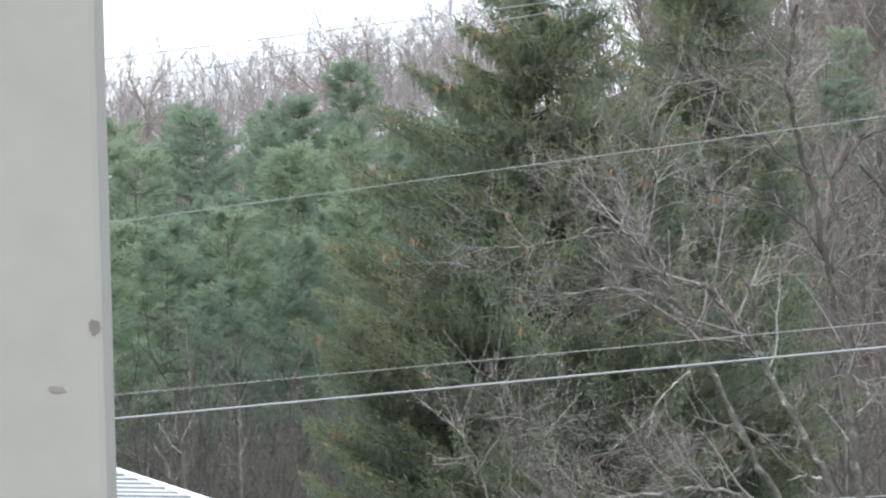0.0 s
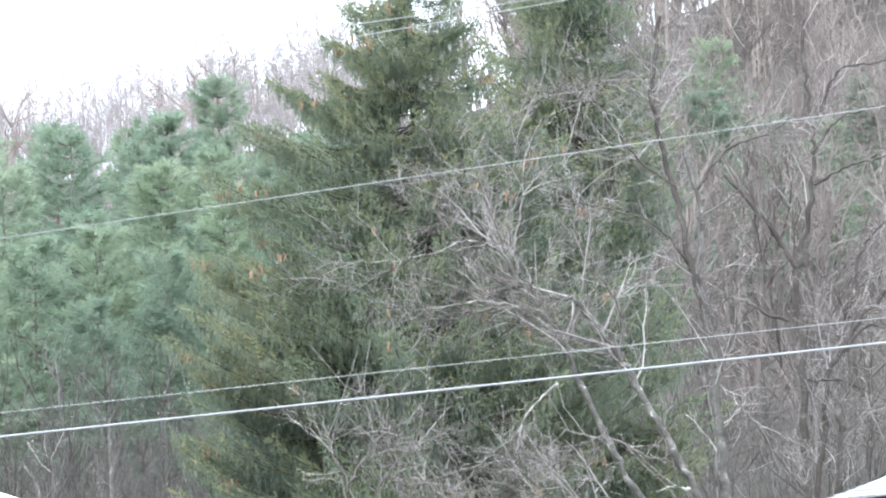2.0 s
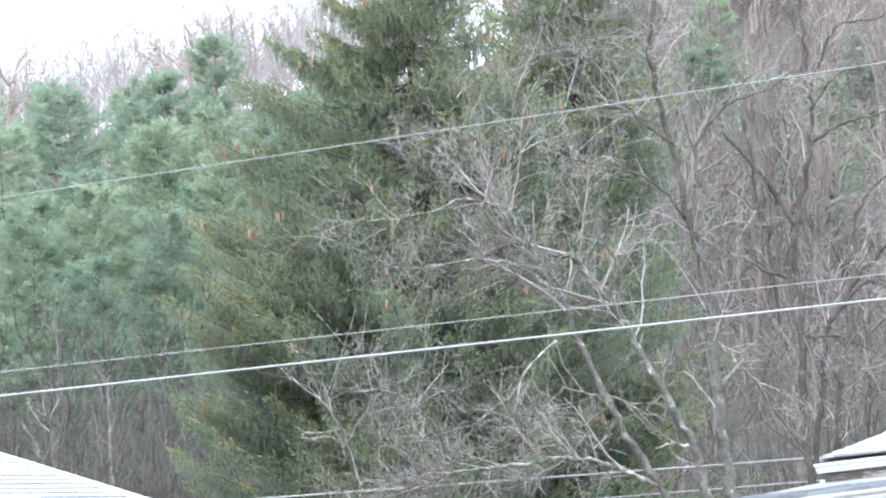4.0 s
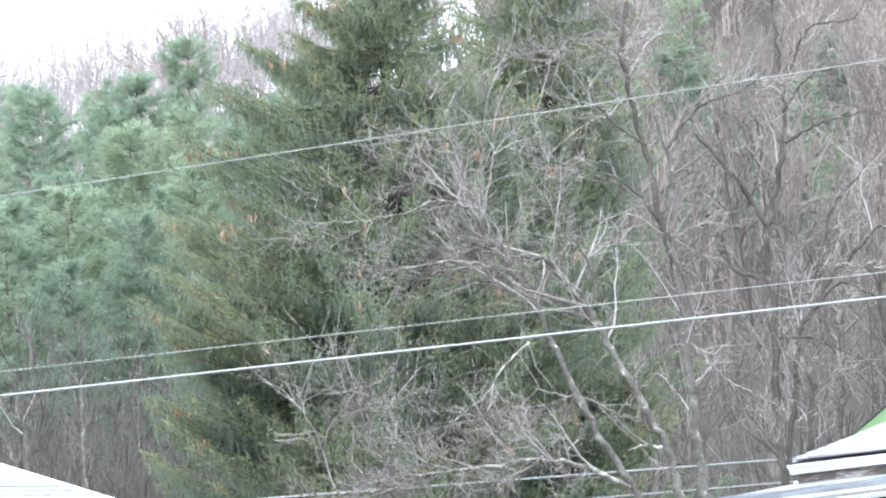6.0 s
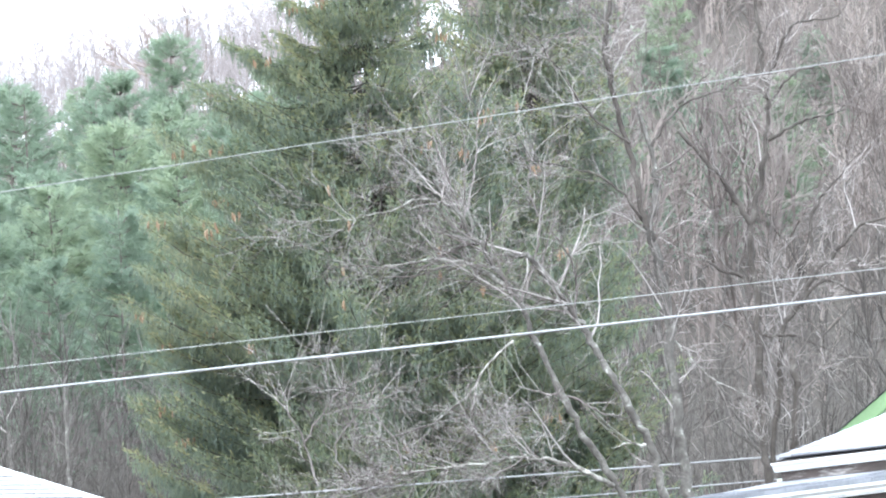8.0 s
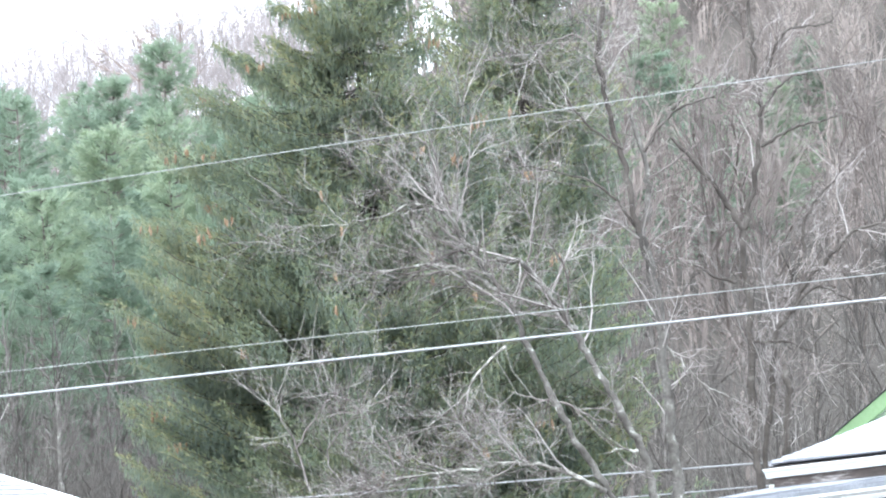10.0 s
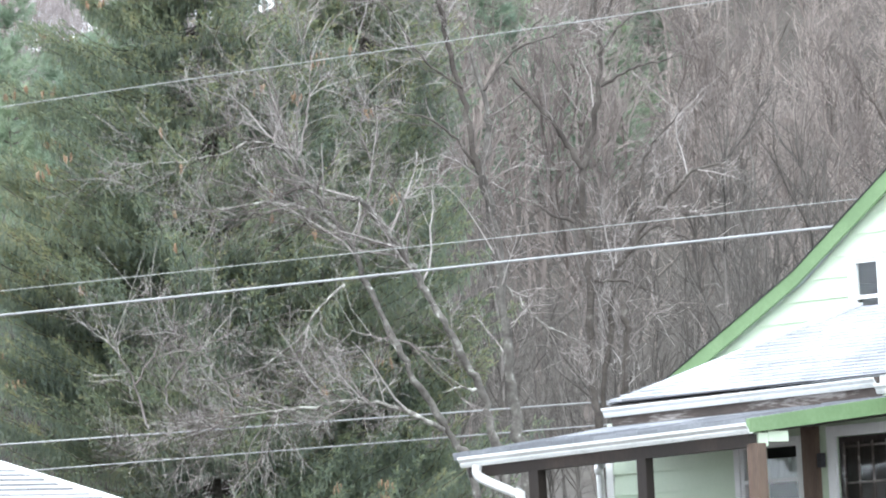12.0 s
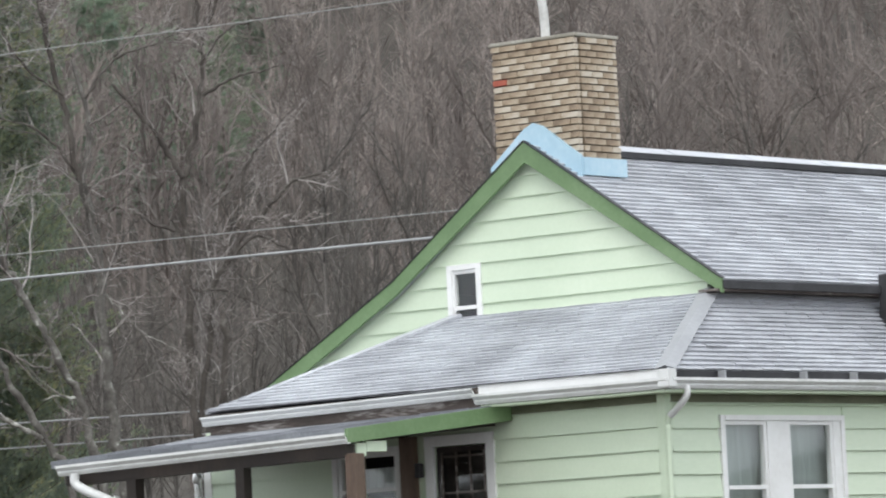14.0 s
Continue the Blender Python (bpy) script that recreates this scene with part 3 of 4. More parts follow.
cafe_curtain(0.09, 3.8, 4.54, 3.32, 3.55)
door = part("door", box("door", (0.02, 2.46, 1.5), (0.06, 3.19, 3.72), M_DARKWOOD), house, "dark glazed storm door in a white casing")
for a, b in ((2.33, 2.45), (3.20, 3.32)):
    part("casing", box("casing", (-0.045, a, 1.5), (0.0, b, 3.83), M_WHITE, 0.004), door)
part("casing", box("casing", (-0.047, 2.33, 3.73), (0.0, 3.32, 3.85), M_WHITE, 0.004), door)
for i in range(4):
    part("glazing_bar", box("glazing_bar", (0.0, 2.50 + 0.2 * i, 1.9), (0.02, 2.522 + 0.2 * i, 3.66), M_FASCIA), door)
for i in range(5):
    part("glazing_bar", box("glazing_bar", (0.002, 2.50, 2.0 + 0.4 * i), (0.018, 3.12, 2.022 + 0.4 * i), M_FASCIA), door)
dg = part("pane", box("pane", (0.008, 2.5, 1.9), (0.012, 3.15, 3.66), glass), door)
dg.visible_shadow = False
part("corner_trim", box("corner_trim", (-0.12, 3.42, 1.45), (-0.03, 3.62, 3.86), M_BROWNWOOD, 0.006), house, "brown stained timber upright")

# porch
PZ = 1.45
porch_roof = part("porch_roof", slab("porch_roof", [(-2.80, 2.10, 3.84), (-2.80, 6.38, 3.74), (-0.03, 6.38, 4.08), (-0.03, 2.10, 4.12)], 0.05, M_DARKSHINGLE), house, "low-pitched dark grey porch roof")
PL = math.hypot(2.77, 0.30)
shingle_rows(porch_roof, (-2.80, 0, 3.835), (0, 1, -0.022), (2.77, 0, 0.28), lambda s: (2.10, 6.38), PL, 0.13, 0.31, M_DARKSHINGLE, False, rs, 0.045, "dark grey asphalt shingles")
gutter((-2.82, 2.00, 3.70), (-2.82, 6.20, 3.60), 1)
part("porch_rake", prism("porch_rake", [(-2.80, 3.71), (-0.03, 3.95), (-0.03, 4.13), (-2.80, 3.86)], 1, 2.06, 2.10, M_TRIM), house, "green painted porch rake board")
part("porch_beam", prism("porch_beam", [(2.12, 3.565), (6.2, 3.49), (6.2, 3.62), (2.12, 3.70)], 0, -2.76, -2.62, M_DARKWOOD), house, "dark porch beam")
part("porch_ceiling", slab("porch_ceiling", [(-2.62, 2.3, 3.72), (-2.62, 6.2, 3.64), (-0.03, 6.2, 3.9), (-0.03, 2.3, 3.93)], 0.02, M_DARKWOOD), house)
for u, w, m in ((2.0, 0.15, M_BROWNWOOD), (3.58, 0.13, M_DARKWOOD), (5.16, 0.14, M_DARKWOOD)):
    part("porch_post", box("porch_post", (-2.76, u, PZ), (-2.76 + w, u + w, 3.60 if u < 3 else 3.54), m, 0.008), house, "stained timber porch post")
part("post_bracket", box("post_bracket", (-2.60, 2.115, 3.57), (-2.44, 2.18, 3.715), M_SIDING, 0.006), house, "pale green painted bracket")
part("post_bracket", box("post_bracket", (-2.43, 2.12, 3.62), (-2.10, 2.17, 3.735), M_SIDING, 0.006), house, "pale green painted bracket")
part("porch_deck", box("porch_deck", (-2.9, 1.9, PZ - 0.16), (-0.03, 6.5, PZ), M_DARKWOOD), house)
for u in (2.0, 4.1, 6.2):
    part("deck_pier", box("deck_pier", (-2.8, u, 0.3), (-2.55, u + 0.25, PZ - 0.16), M_FOUND), house)
pipe("porch_downspout", [(-2.88, 5.95, 3.62), (-2.88, 5.94, 3.50), (-2.86, 5.75, 3.40), (-2.82, 5.45, 3.27), (-2.82, 5.37, 3.15), (-2.82, 5.36, 1.5)], 0.056, M_GUTTER, house, "white porch downspout")
pipe("rear_downspout", [(-0.25, 6.50, 3.62), (-0.2, 6.6, 3.56), (-0.1, 6.66, 3.45), (-0.08, 6.66, 1.3)], 0.045, M_GUTTER, house, "white downspout elbow")
part("wall_lamp", box("wall_lamp", (-0.12, 3.34, 3.40), (-0.04, 3.41, 3.56), M_BLACK, 0.012), house, "small black porch lamp")
part("stove_pipe", box("stove_pipe", (4.42, 0.02, 4.5), (4.62, 0.2, 5.5), M_BLACK, 0.02), house, "dark metal flue")

# chimney
chimney = part("chimney", box("chimney", (1.625, 2.215, 6.4), (2.335, 3.385, 8.26), M_MORTAR), house, "buff brick chimney")
rb = random.Random(9)
BRICK_MESH = {}


def brick_piece(kind, ln, dp, h):
    key = (kind, round(ln, 3))
    if key not in BRICK_MESH:
        BRICK_MESH[key] = box("brick", (-dp / 2, -ln / 2, -h / 2), (dp / 2, ln / 2, h / 2), M_BRICK, 0.006)
    return BRICK_MESH[key]


COURSE = 0.0765
for row in range(18):
    z = 6.92 + COURSE * row + 0.035
    out = 0.012 if row == 17 else 0.0
    for face in ("front", "side", "back", "far"):
        n0, n1 = (2.2, 3.4) if face in ("front", "back") else (1.64 + 0.045, 2.33 - 0.045)
        ln = 0.24 if face in ("front", "back") else 0.205
        at = n0 - (ln / 2 if row % 2 else 0)
        while at < n1 - 0.02:
            p, q = max(at, n0), min(at + ln - 0.005, n1)
            at += ln
            if q - p < 0.03:
                continue
            b = part("brick", brick_piece("b", q - p, 0.07, 0.062), chimney)
            mid, j = (p + q) / 2, rb.uniform(-0.004, 0.004)
            if face == "front":
                b.matrix_local = pose(1.635 + j - out, mid, z, 0, 0, rb.uniform(-0.6, 0.6))
            elif face == "back":
                b.matrix_local = pose(2.33 + j + out, mid, z)
            else:
                b.matrix_local = pose(mid, (2.225 - out if face == "side" else 3.375 + out) + j, z, 0, 0, 90 + rb.uniform(-0.6, 0.6))
red = part("brick", box("brick", (-0.035, -0.1, -0.032), (0.035, 0.1, 0.032), M_REDBRICK, 0.006), chimney, "one red brick")
red.matrix_local = pose(1.626, 3.295, 6.92 + COURSE * 12 + 0.035)
part("crown", box("crown", (1.58, 2.17, 8.292), (2.385, 3.43, 8.335), M_CROWN, 0.015), chimney, "weathered mortar crown")
pipe("flue_pipe", [(1.75, 2.72, 8.3), (1.75, 2.73, 8.6), (1.74, 2.76, 8.9), (1.74, 2.77, 9.1)], 0.052, M_PIPE, chimney, "pale flue pipe")
part("flashing", prism("flashing", [(2.16, 6.65), (2.83, 7.10), (3.46, 6.64), (3.46, 6.92), (2.97, 7.31), (2.83, 7.37), (2.70, 7.33), (2.22, 6.98), (2.16, 6.94)], 0, 1.565, 1.60, M_BLUE), chimney, "pale blue metal chimney flashing")
part("flashing", box("flashing", (1.60, 2.15, 6.72), (2.40, 2.19, 6.92), M_BLUE), chimney, "pale blue metal chimney flashing")

# ---------------------------------------------------------------- the neighbouring roof
def neighbour():
    b = thing("neighbour_building", "low building with pale weathered shingle roof", "building", at=pose(-3.94, 50.0, 0, 0, 0, 45))
    # local x runs away from the street along the courses, local -y runs down the slope
    pitch = math.tan(radians(15.3))
    z0 = 4.05
    lo, up = -4.0, 2.4
    roof = part("roof", slab("roof", [(-7, lo, z0 + pitch * lo), (0, lo, z0 + pitch * lo), (0, up, z0 + pitch * up), (-7, up, z0 + pitch * up)], 0.08, M_BLACK), b)
    part("roof", slab("roof", [(-7, up, z0 + pitch * up), (0, up, z0 + pitch * up), (0, up + 6, z0 + pitch * (up - 6)), (-7, up + 6, z0 + pitch * (up - 6))], 0.08, M_PALEROOF), b)
    L = math.hypot(up - lo, pitch * (up - lo))
    shingle_rows(roof, (0, lo, z0 + pitch * lo), (1, 0, 0), (0, 1, pitch), lambda s: (-7.0, 0.02), L, 0.215, 1.1, M_PALEROOF, False, random.Random(2), 0.0, "pale weathered shingles", 0.014, 0.052)
    part("rake_trim", slab("rake_trim", [(0.0, lo - 0.03, z0 + pitch * (lo - 0.03) + 0.05), (0.05, lo - 0.03, z0 + pitch * (lo - 0.03) + 0.05), (0.05, up, z0 + pitch * up + 0.05), (0.0, up, z0 + pitch * up + 0.05)], 0.14, M_WHITE), b)
    wall = prism("wall", [(lo + 0.4, 0.3), (up + 5.6, 0.3), (up + 5.6, z0 + pitch * (up - 5.6) - 0.1), (up, z0 + pitch * up - 0.1), (lo + 0.4, z0 + pitch * (lo + 0.4) - 0.1)], 0, -0.5, -0.35, M_WHITE)
    part("wall", wall, b)
    part("wall", prism("wall", [(lo + 0.4, 0.3), (up + 5.6, 0.3), (up + 5.6, z0 + pitch * (up - 5.6) - 0.1), (up, z0 + pitch * up - 0.1), (lo + 0.4, z0 + pitch * (lo + 0.4) - 0.1)], 0, -6.7, -6.55, M_WHITE), b)
    part("wall", box("wall", (-6.54, lo + 0.4, 0.3), (-0.51, lo + 0.54, z0 + pitch * (lo + 0.4) - 0.1), M_WHITE), b)


neighbour()

# ---------------------------------------------------------------- the porch post beside the camera
post = thing("porch_post", "off-white painted square porch post with small stains", "post", at=pose(-0.5255, 4.15, 0.0, 0, 0, 2))
part("shaft", box("shaft", (-0.0565, -0.0565, 0.0), (0.0565, 0.0565, 3.4), M_POST, 0.006), post)


def stain(x, z, w, h, seed):
    """A thin ragged patch of mildew on the paint."""
    rng = random.Random(seed)
    rim = [(math.cos(k * math.pi / 8), math.sin(k * math.pi / 8), 0.7 + 0.5 * rng.random()) for k in range(16)]
    part("stain", prism("stain", [(x + w * c * r, z + h * n * r) for c, n, r in rim], 1, -0.0572, -0.0562, M_STAIN), post, "small grey mildew stain")


stain(0.0175, 1.9036, 0.0072, 0.0036, 4)
stain(0.0485, 1.954, 0.0045, 0.007, 6)


# ---------------------------------------------------------------- overhead wires
def wire(name, a, b, sag, r, mat, label):
    pts = []
    for i in range(41):
        t = i / 40
        p = np.array(a) * (1 - t) + np.array(b) * t
        p[2] -= 4 * sag * t * (1 - t)
        pts.append(p)
    v, f = tubes([(np.array(pts), [r] * 41)], 6, 6, 0)
    me = mesh_of(name, v, f, mat)
    me.polygons.foreach_set("use_smooth", [True] * len(me.polygons))
    thing(name, label, "wire", "overhead wires", data=me)


wire("cable", (-20.0, 64.0, 5.21), (19.0, 64.0, 7.42), 0.03, 0.0165, M_WIRE, "thick pale overhead cable crossing before the trees")
wire("wire", (-20.0, 64.0, 5.50), (19.0, 64.0, 7.75), 0.03, 0.0058, M_THINWIRE, "thin overhead wire crossing before the trees")
wire("wire", (-20.0, 64.0, 7.13), (19.0, 64.0, 11.02), 0.03, 0.0062, M_THINWIRE, "thin pale overhead wire crossing before the trees")
wire("wire", (-20.0, 64.0, 8.60), (16.0, 64.0, 13.03), 0.03, 0.0065, M_THINWIRE, "thin pale overhead wire before the spruce tops")
wire("wire", (-20.0, 64.2, 9.40), (16.0, 64.2, 12.64), 0.03, 0.006, M_THINWIRE, "thin pale overhead wire before the spruce tops")
wire("wire", (-20.0, 74.0, 4.62), (19.0, 74.0, 5.43), 0.02, 0.014, M_WIRE, "low pale overhead wire passing behind bare trunks")
wire("wire", (-20.0, 74.0, 4.08), (19.0, 74.0, 5.21), 0.02, 0.011, M_WIRE, "low pale overhead wire passing behind bare trunks")


# ---------------------------------------------------------------- bare trees before the spruces
# a limb: control points (across, up), the radius at the foot and at the tip, and the bark
class BareTree:
    def __init__(self, x0, depth_y, seed, label, twigs, reach):
        self.rng, self.x0, self.twigs, self.reach, self.count, self.fine = np.random.default_rng(seed), x0, twigs, reach, 0, []
        self.z0 = ground_z(x0, depth_y) - 0.1
        self.base = thing("bare_tree", label, "tree", "bare trees beside the spruces", at=pose(x0, depth_y, self.z0))

    def limb(self, pts, ra, rb_, bark):
        rng, k = self.rng, self.count
        self.count += 1
        y = 0.0 if k < 2 else rng.normal(0, 0.25)
        ctrl = [(p - self.x0, y * i / len(pts) + rng.normal(0, 0.05), q - self.z0) for i, (p, q) in enumerate(pts)]
        if ctrl[0][2] < 3.2 and ra > 0.05:
            ctrl.insert(0, (ctrl[0][0] + 0.12, 0.0, 0.0))
        line = smooth_line(ctrl, 6)
        line[1:] += np.cumsum(rng.normal(0, 0.004, (len(line) - 1, 3)), 0) * 0.7 + rng.normal(0, 0.009 + ra * 0.13, (len(line) - 1, 3))
        rad = [r * (1 + rng.normal(0, 0.11)) for r in taper(ra, rb_ if ra > 0.045 else rb_ * 0.4, len(line))]
        v, f = tubes([(line, rad)], 8, 6, 0.012)
        me = mesh_of("trunk", v, f, {"B": M_BARK, "L": M_LICHEN if ra > 0.045 else M_PALELIMB, "P": M_PALELIMB, "T": M_BARK if ra > 0.022 else M_TWIG}[bark])
        me.polygons.foreach_set("use_smooth", [True] * len(me.polygons))
        part("trunk" if k == 0 else "limb", me, self.base)
        ln = float(np.linalg.norm(np.diff(line, axis=0), axis=1).sum())
        sprout(rng, line, rad, 1, 3, self.fine, max(3, int(self.twigs * ln * (0.35 if ra > 0.055 else 1.0))), self.reach, 0.15, 0.015, 0.85, 0.5 if ra > 0.05 else 0.15)

    def finish(self):
        v, f = tubes(self.fine, 4, 3, 0.012)
        part("crown", mesh_of("crown", v, f, M_TWIG), self.base, "fine grey-brown twigs", "stuff")


tree = BareTree(2.65, 71.0, 11, "leaning bare tree with lichen-pale arching limbs and dense twigs", 7.5, 1.3)
tree.limb([(2.65, 3.92), (2.37, 4.56), (1.94, 5.31), (1.59, 6.01), (1.24, 6.79), (1.07, 7.36), (0.74, 7.85), (0.31, 8.52), (-0.06, 9.10)], 0.062, 0.026, "L")
tree.limb([(3.13, 3.90), (2.93, 4.53), (2.81, 5.18), (2.46, 5.92), (2.14, 6.50), (1.89, 7.03), (1.60, 7.48), (1.38, 7.82), (1.15, 8.01), (0.87, 8.04)], 0.066, 0.036, "L")
tree.limb([(2.24, 4.69), (2.00, 4.83), (1.53, 5.08), (0.90, 5.15), (0.26, 5.09), (-0.37, 5.05), (-1.01, 5.01), (-1.89, 4.92)], 0.044, 0.018, "P")
tree.limb([(0.96, 6.80), (0.59, 6.51), (0.24, 6.05), (-0.26, 5.68), (-0.47, 5.41)], 0.019, 0.007, "L")
tree.limb([(0.93, 7.56), (0.51, 7.87), (0.12, 8.01), (-0.52, 8.01), (-1.17, 7.81)], 0.039, 0.013, "L")
tree.limb([(0.38, 8.48), (0.08, 8.81), (-0.31, 8.86), (-0.72, 8.70), (-1.28, 8.65), (-1.92, 8.65)], 0.025, 0.009, "L")
tree.limb([(0.08, 8.81), (0.11, 9.33), (-0.06, 9.83), (-0.57, 9.98)], 0.019, 0.007, "T")
tree.limb([(0.30, 8.44), (0.50, 9.07), (0.61, 9.71), (0.49, 10.36)], 0.019, 0.007, "T")
tree.limb([(1.59, 6.05), (1.90, 5.87), (2.36, 5.69), (2.46, 6.00)], 0.021, 0.010, "T")
tree.limb([(2.73, 5.23), (2.50, 5.28), (2.22, 5.23)], 0.025, 0.013, "L")
tree.limb([(1.59, 6.01), (1.20, 6.07), (0.96, 6.17)], 0.017, 0.007, "T")
tree.limb([(-1.34, 4.87), (-1.63, 5.36), (-1.28, 5.90), (-0.86, 6.19)], 0.017, 0.006, "T")
tree.limb([(-1.89, 4.92), (-2.05, 5.54), (-2.23, 5.95), (-2.33, 6.28)], 0.019, 0.006, "T")
tree.limb([(-2.05, 5.54), (-1.67, 6.08), (-1.41, 6.30)], 0.015, 0.005, "T")
tree.limb([(-0.69, 4.99), (-0.82, 5.55), (-1.27, 6.10), (-1.57, 6.31)], 0.015, 0.005, "T")
tree.limb([(1.11, 7.35), (1.30, 7.90), (1.42, 8.45), (1.29, 9.02), (1.45, 9.66)], 0.019, 0.006, "T")
tree.finish()

tree = BareTree(3.41, 72.0, 12, "bare tree with pale patched trunk and forked crown", 6.0, 1.0)
tree.limb([(3.41, 3.91), (3.32, 4.72), (3.24, 5.69), (3.20, 6.91), (3.11, 7.80), (2.96, 8.38)], 0.094, 0.058, "L")
tree.limb([(2.96, 8.38), (2.84, 9.20), (2.65, 10.11), (2.54, 10.77), (2.53, 11.26), (2.66, 12.07)], 0.047, 0.029, "B")
tree.limb([(2.98, 8.34), (3.14, 8.90), (3.09, 9.43), (2.93, 10.13)], 0.056, 0.029, "L")
tree.limb([(3.10, 9.55), (3.43, 10.02), (3.80, 10.20), (4.22, 10.34), (4.56, 10.57)], 0.025, 0.010, "T")
tree.limb([(2.97, 8.42), (2.52, 9.02), (1.81, 9.34), (1.17, 9.50)], 0.025, 0.009, "T")
tree.limb([(2.80, 9.61), (2.45, 9.88), (2.14, 10.22), (1.89, 10.64), (1.59, 11.11), (1.84, 11.22)], 0.021, 0.009, "B")
tree.limb([(2.34, 10.13), (1.94, 10.23), (1.66, 10.29)], 0.014, 0.006, "L")
tree.limb([(2.61, 10.52), (2.33, 11.27), (1.84, 11.22), (1.42, 10.92), (1.02, 11.06)], 0.017, 0.007, "T")
tree.limb([(3.09, 8.46), (3.22, 8.69), (3.63, 8.63)], 0.017, 0.009, "T")
tree.limb([(3.16, 6.91), (3.49, 6.49), (3.72, 6.23), (4.03, 6.05), (4.42, 5.83)], 0.017, 0.010, "L")
tree.finish()

tree = BareTree(4.64, 73.0, 13, "slender bare tree with crooked spreading branches", 3.0, 0.9)
tree.limb([(4.64, 3.88), (4.53, 4.78), (4.50, 5.52), (4.52, 6.50), (4.54, 7.48), (4.48, 8.22), (4.65, 8.87), (4.79, 9.69), (4.85, 10.35), (4.77, 11.10), (4.78, 12.09)], 0.070, 0.022, "B")
tree.limb([(4.82, 10.27), (5.04, 10.83), (5.32, 11.32), (5.90, 11.38), (6.00, 11.61)], 0.031, 0.011, "B")
tree.limb([(4.83, 10.10), (5.19, 10.54), (5.52, 10.68), (6.02, 10.71)], 0.026, 0.011, "T")
tree.limb([(4.84, 9.65), (5.31, 9.89), (5.72, 9.95), (6.05, 9.99)], 0.026, 0.011, "T")
tree.limb([(4.50, 8.47), (4.26, 8.90), (3.92, 9.37), (3.54, 9.83)], 0.049, 0.026, "B")
tree.limb([(3.57, 10.26), (3.87, 10.53), (4.05, 10.73), (3.98, 10.90)], 0.021, 0.008, "B")
tree.limb([(4.35, 7.68), (3.95, 7.89), (3.72, 8.10)], 0.031, 0.023, "B")
tree.limb([(4.56, 1.60), (4.58, 4.70), (4.76, 5.83), (4.86, 6.81), (5.14, 7.24), (5.37, 7.60), (5.85, 8.10), (6.11, 8.34), (6.69, 8.47)], 0.049, 0.022, "T")
tree.limb([(5.14, 7.24), (5.57, 7.59), (6.12, 7.31), (6.54, 7.45)], 0.026, 0.011, "B")
tree.limb([(5.36, 8.09), (5.43, 8.58), (5.74, 8.97), (6.18, 9.44)], 0.031, 0.011, "T")
tree.limb([(4.55, 6.82), (5.03, 6.80), (5.42, 6.61), (6.22, 6.24)], 0.026, 0.011, "T")
tree.limb([(4.87, 1.60), (4.88, 4.52), (4.93, 5.49), (4.98, 6.06), (4.97, 6.47)], 0.049, 0.050, "B")
tree.finish()

tree = BareTree(-8.86, 118.0, 14, "slender pale dead trunk standing below the pines", 0.6, 0.8)
tree.limb([(-8.86, 3.65), (-8.89, 6.64), (-8.94, 7.69), (-8.95, 9.0), (-8.92, 9.94)], 0.070, 0.034, "L")
tree.finish()

tree = BareTree(-8.9, 100.0, 15, "small pale forked tree beside the neighbouring roof", 2.5, 0.8)
tree.limb([(-8.75, 2.5), (-8.86, 5.6), (-8.9, 6.8), (-9.1, 7.5), (-9.3, 7.9)], 0.065, 0.026, "L")
tree.limb([(-8.87, 5.8), (-8.70, 6.9), (-8.72, 7.6), (-8.80, 8.1)], 0.052, 0.019, "L")
tree.finish()



# ---------------------------------------------------------------- spruces
def cone_mesh():
    bm = bmesh.new()
    rings = ((0.0, 0.004), (0.012, 0.010), (0.045, 0.0135), (0.08, 0.012), (0.11, 0.004))
    prev = None
    for z, r in rings:
        ring = [bm.verts.new((r * math.cos(k * math.pi / 3), r * math.sin(k * math.pi / 3), -z)) for k in range(6)]
        if prev:
            for k in range(6):
                bm.faces.new((prev[k], prev[(k + 1) % 6], ring[(k + 1) % 6], ring[k]))
        prev = ring
    bm.faces.new(prev)
    return bm_mesh("cone", bm, M_CONE)


def leaf_cards(rng, P, D, ln, w):
    """Pointed little blades at places P along ways D, all at once: vertices and faces."""
    n = len(P)
    side = np.cross(D, rng.normal(0, 1, (n, 3)))
    side /= np.linalg.norm(side, axis=1)[:, None] + 1e-9
    ln, w = np.asarray(ln)[:, None], np.asarray(w)[:, None]
    V = np.stack([P, P + D * ln * 0.45 + side * w, P + D * ln, P + D * ln * 0.45 - side * w], 1).reshape(-1, 3)
    F = np.arange(4 * n).reshape(-1, 4)
    return V, F


def quads_mesh(name, V, F, mat):
    me = bpy.data.meshes.new(name)
    me.vertices.add(len(V))
    me.vertices.foreach_set("co", np.ascontiguousarray(V, dtype=np.float32).ravel())
    me.loops.add(F.size)
    me.loops.foreach_set("vertex_index", np.ascontiguousarray(F, dtype=np.int32).ravel())
    me.polygons.add(len(F))
    me.polygons.foreach_set("loop_start", np.arange(0, F.size, 4, dtype=np.int32))
    me.polygons.foreach_set("loop_total", np.full(len(F), 4, dtype=np.int32))
    me.materials.append(mat)
    me.update(calc_edges=True)
    me.validate()
    return me


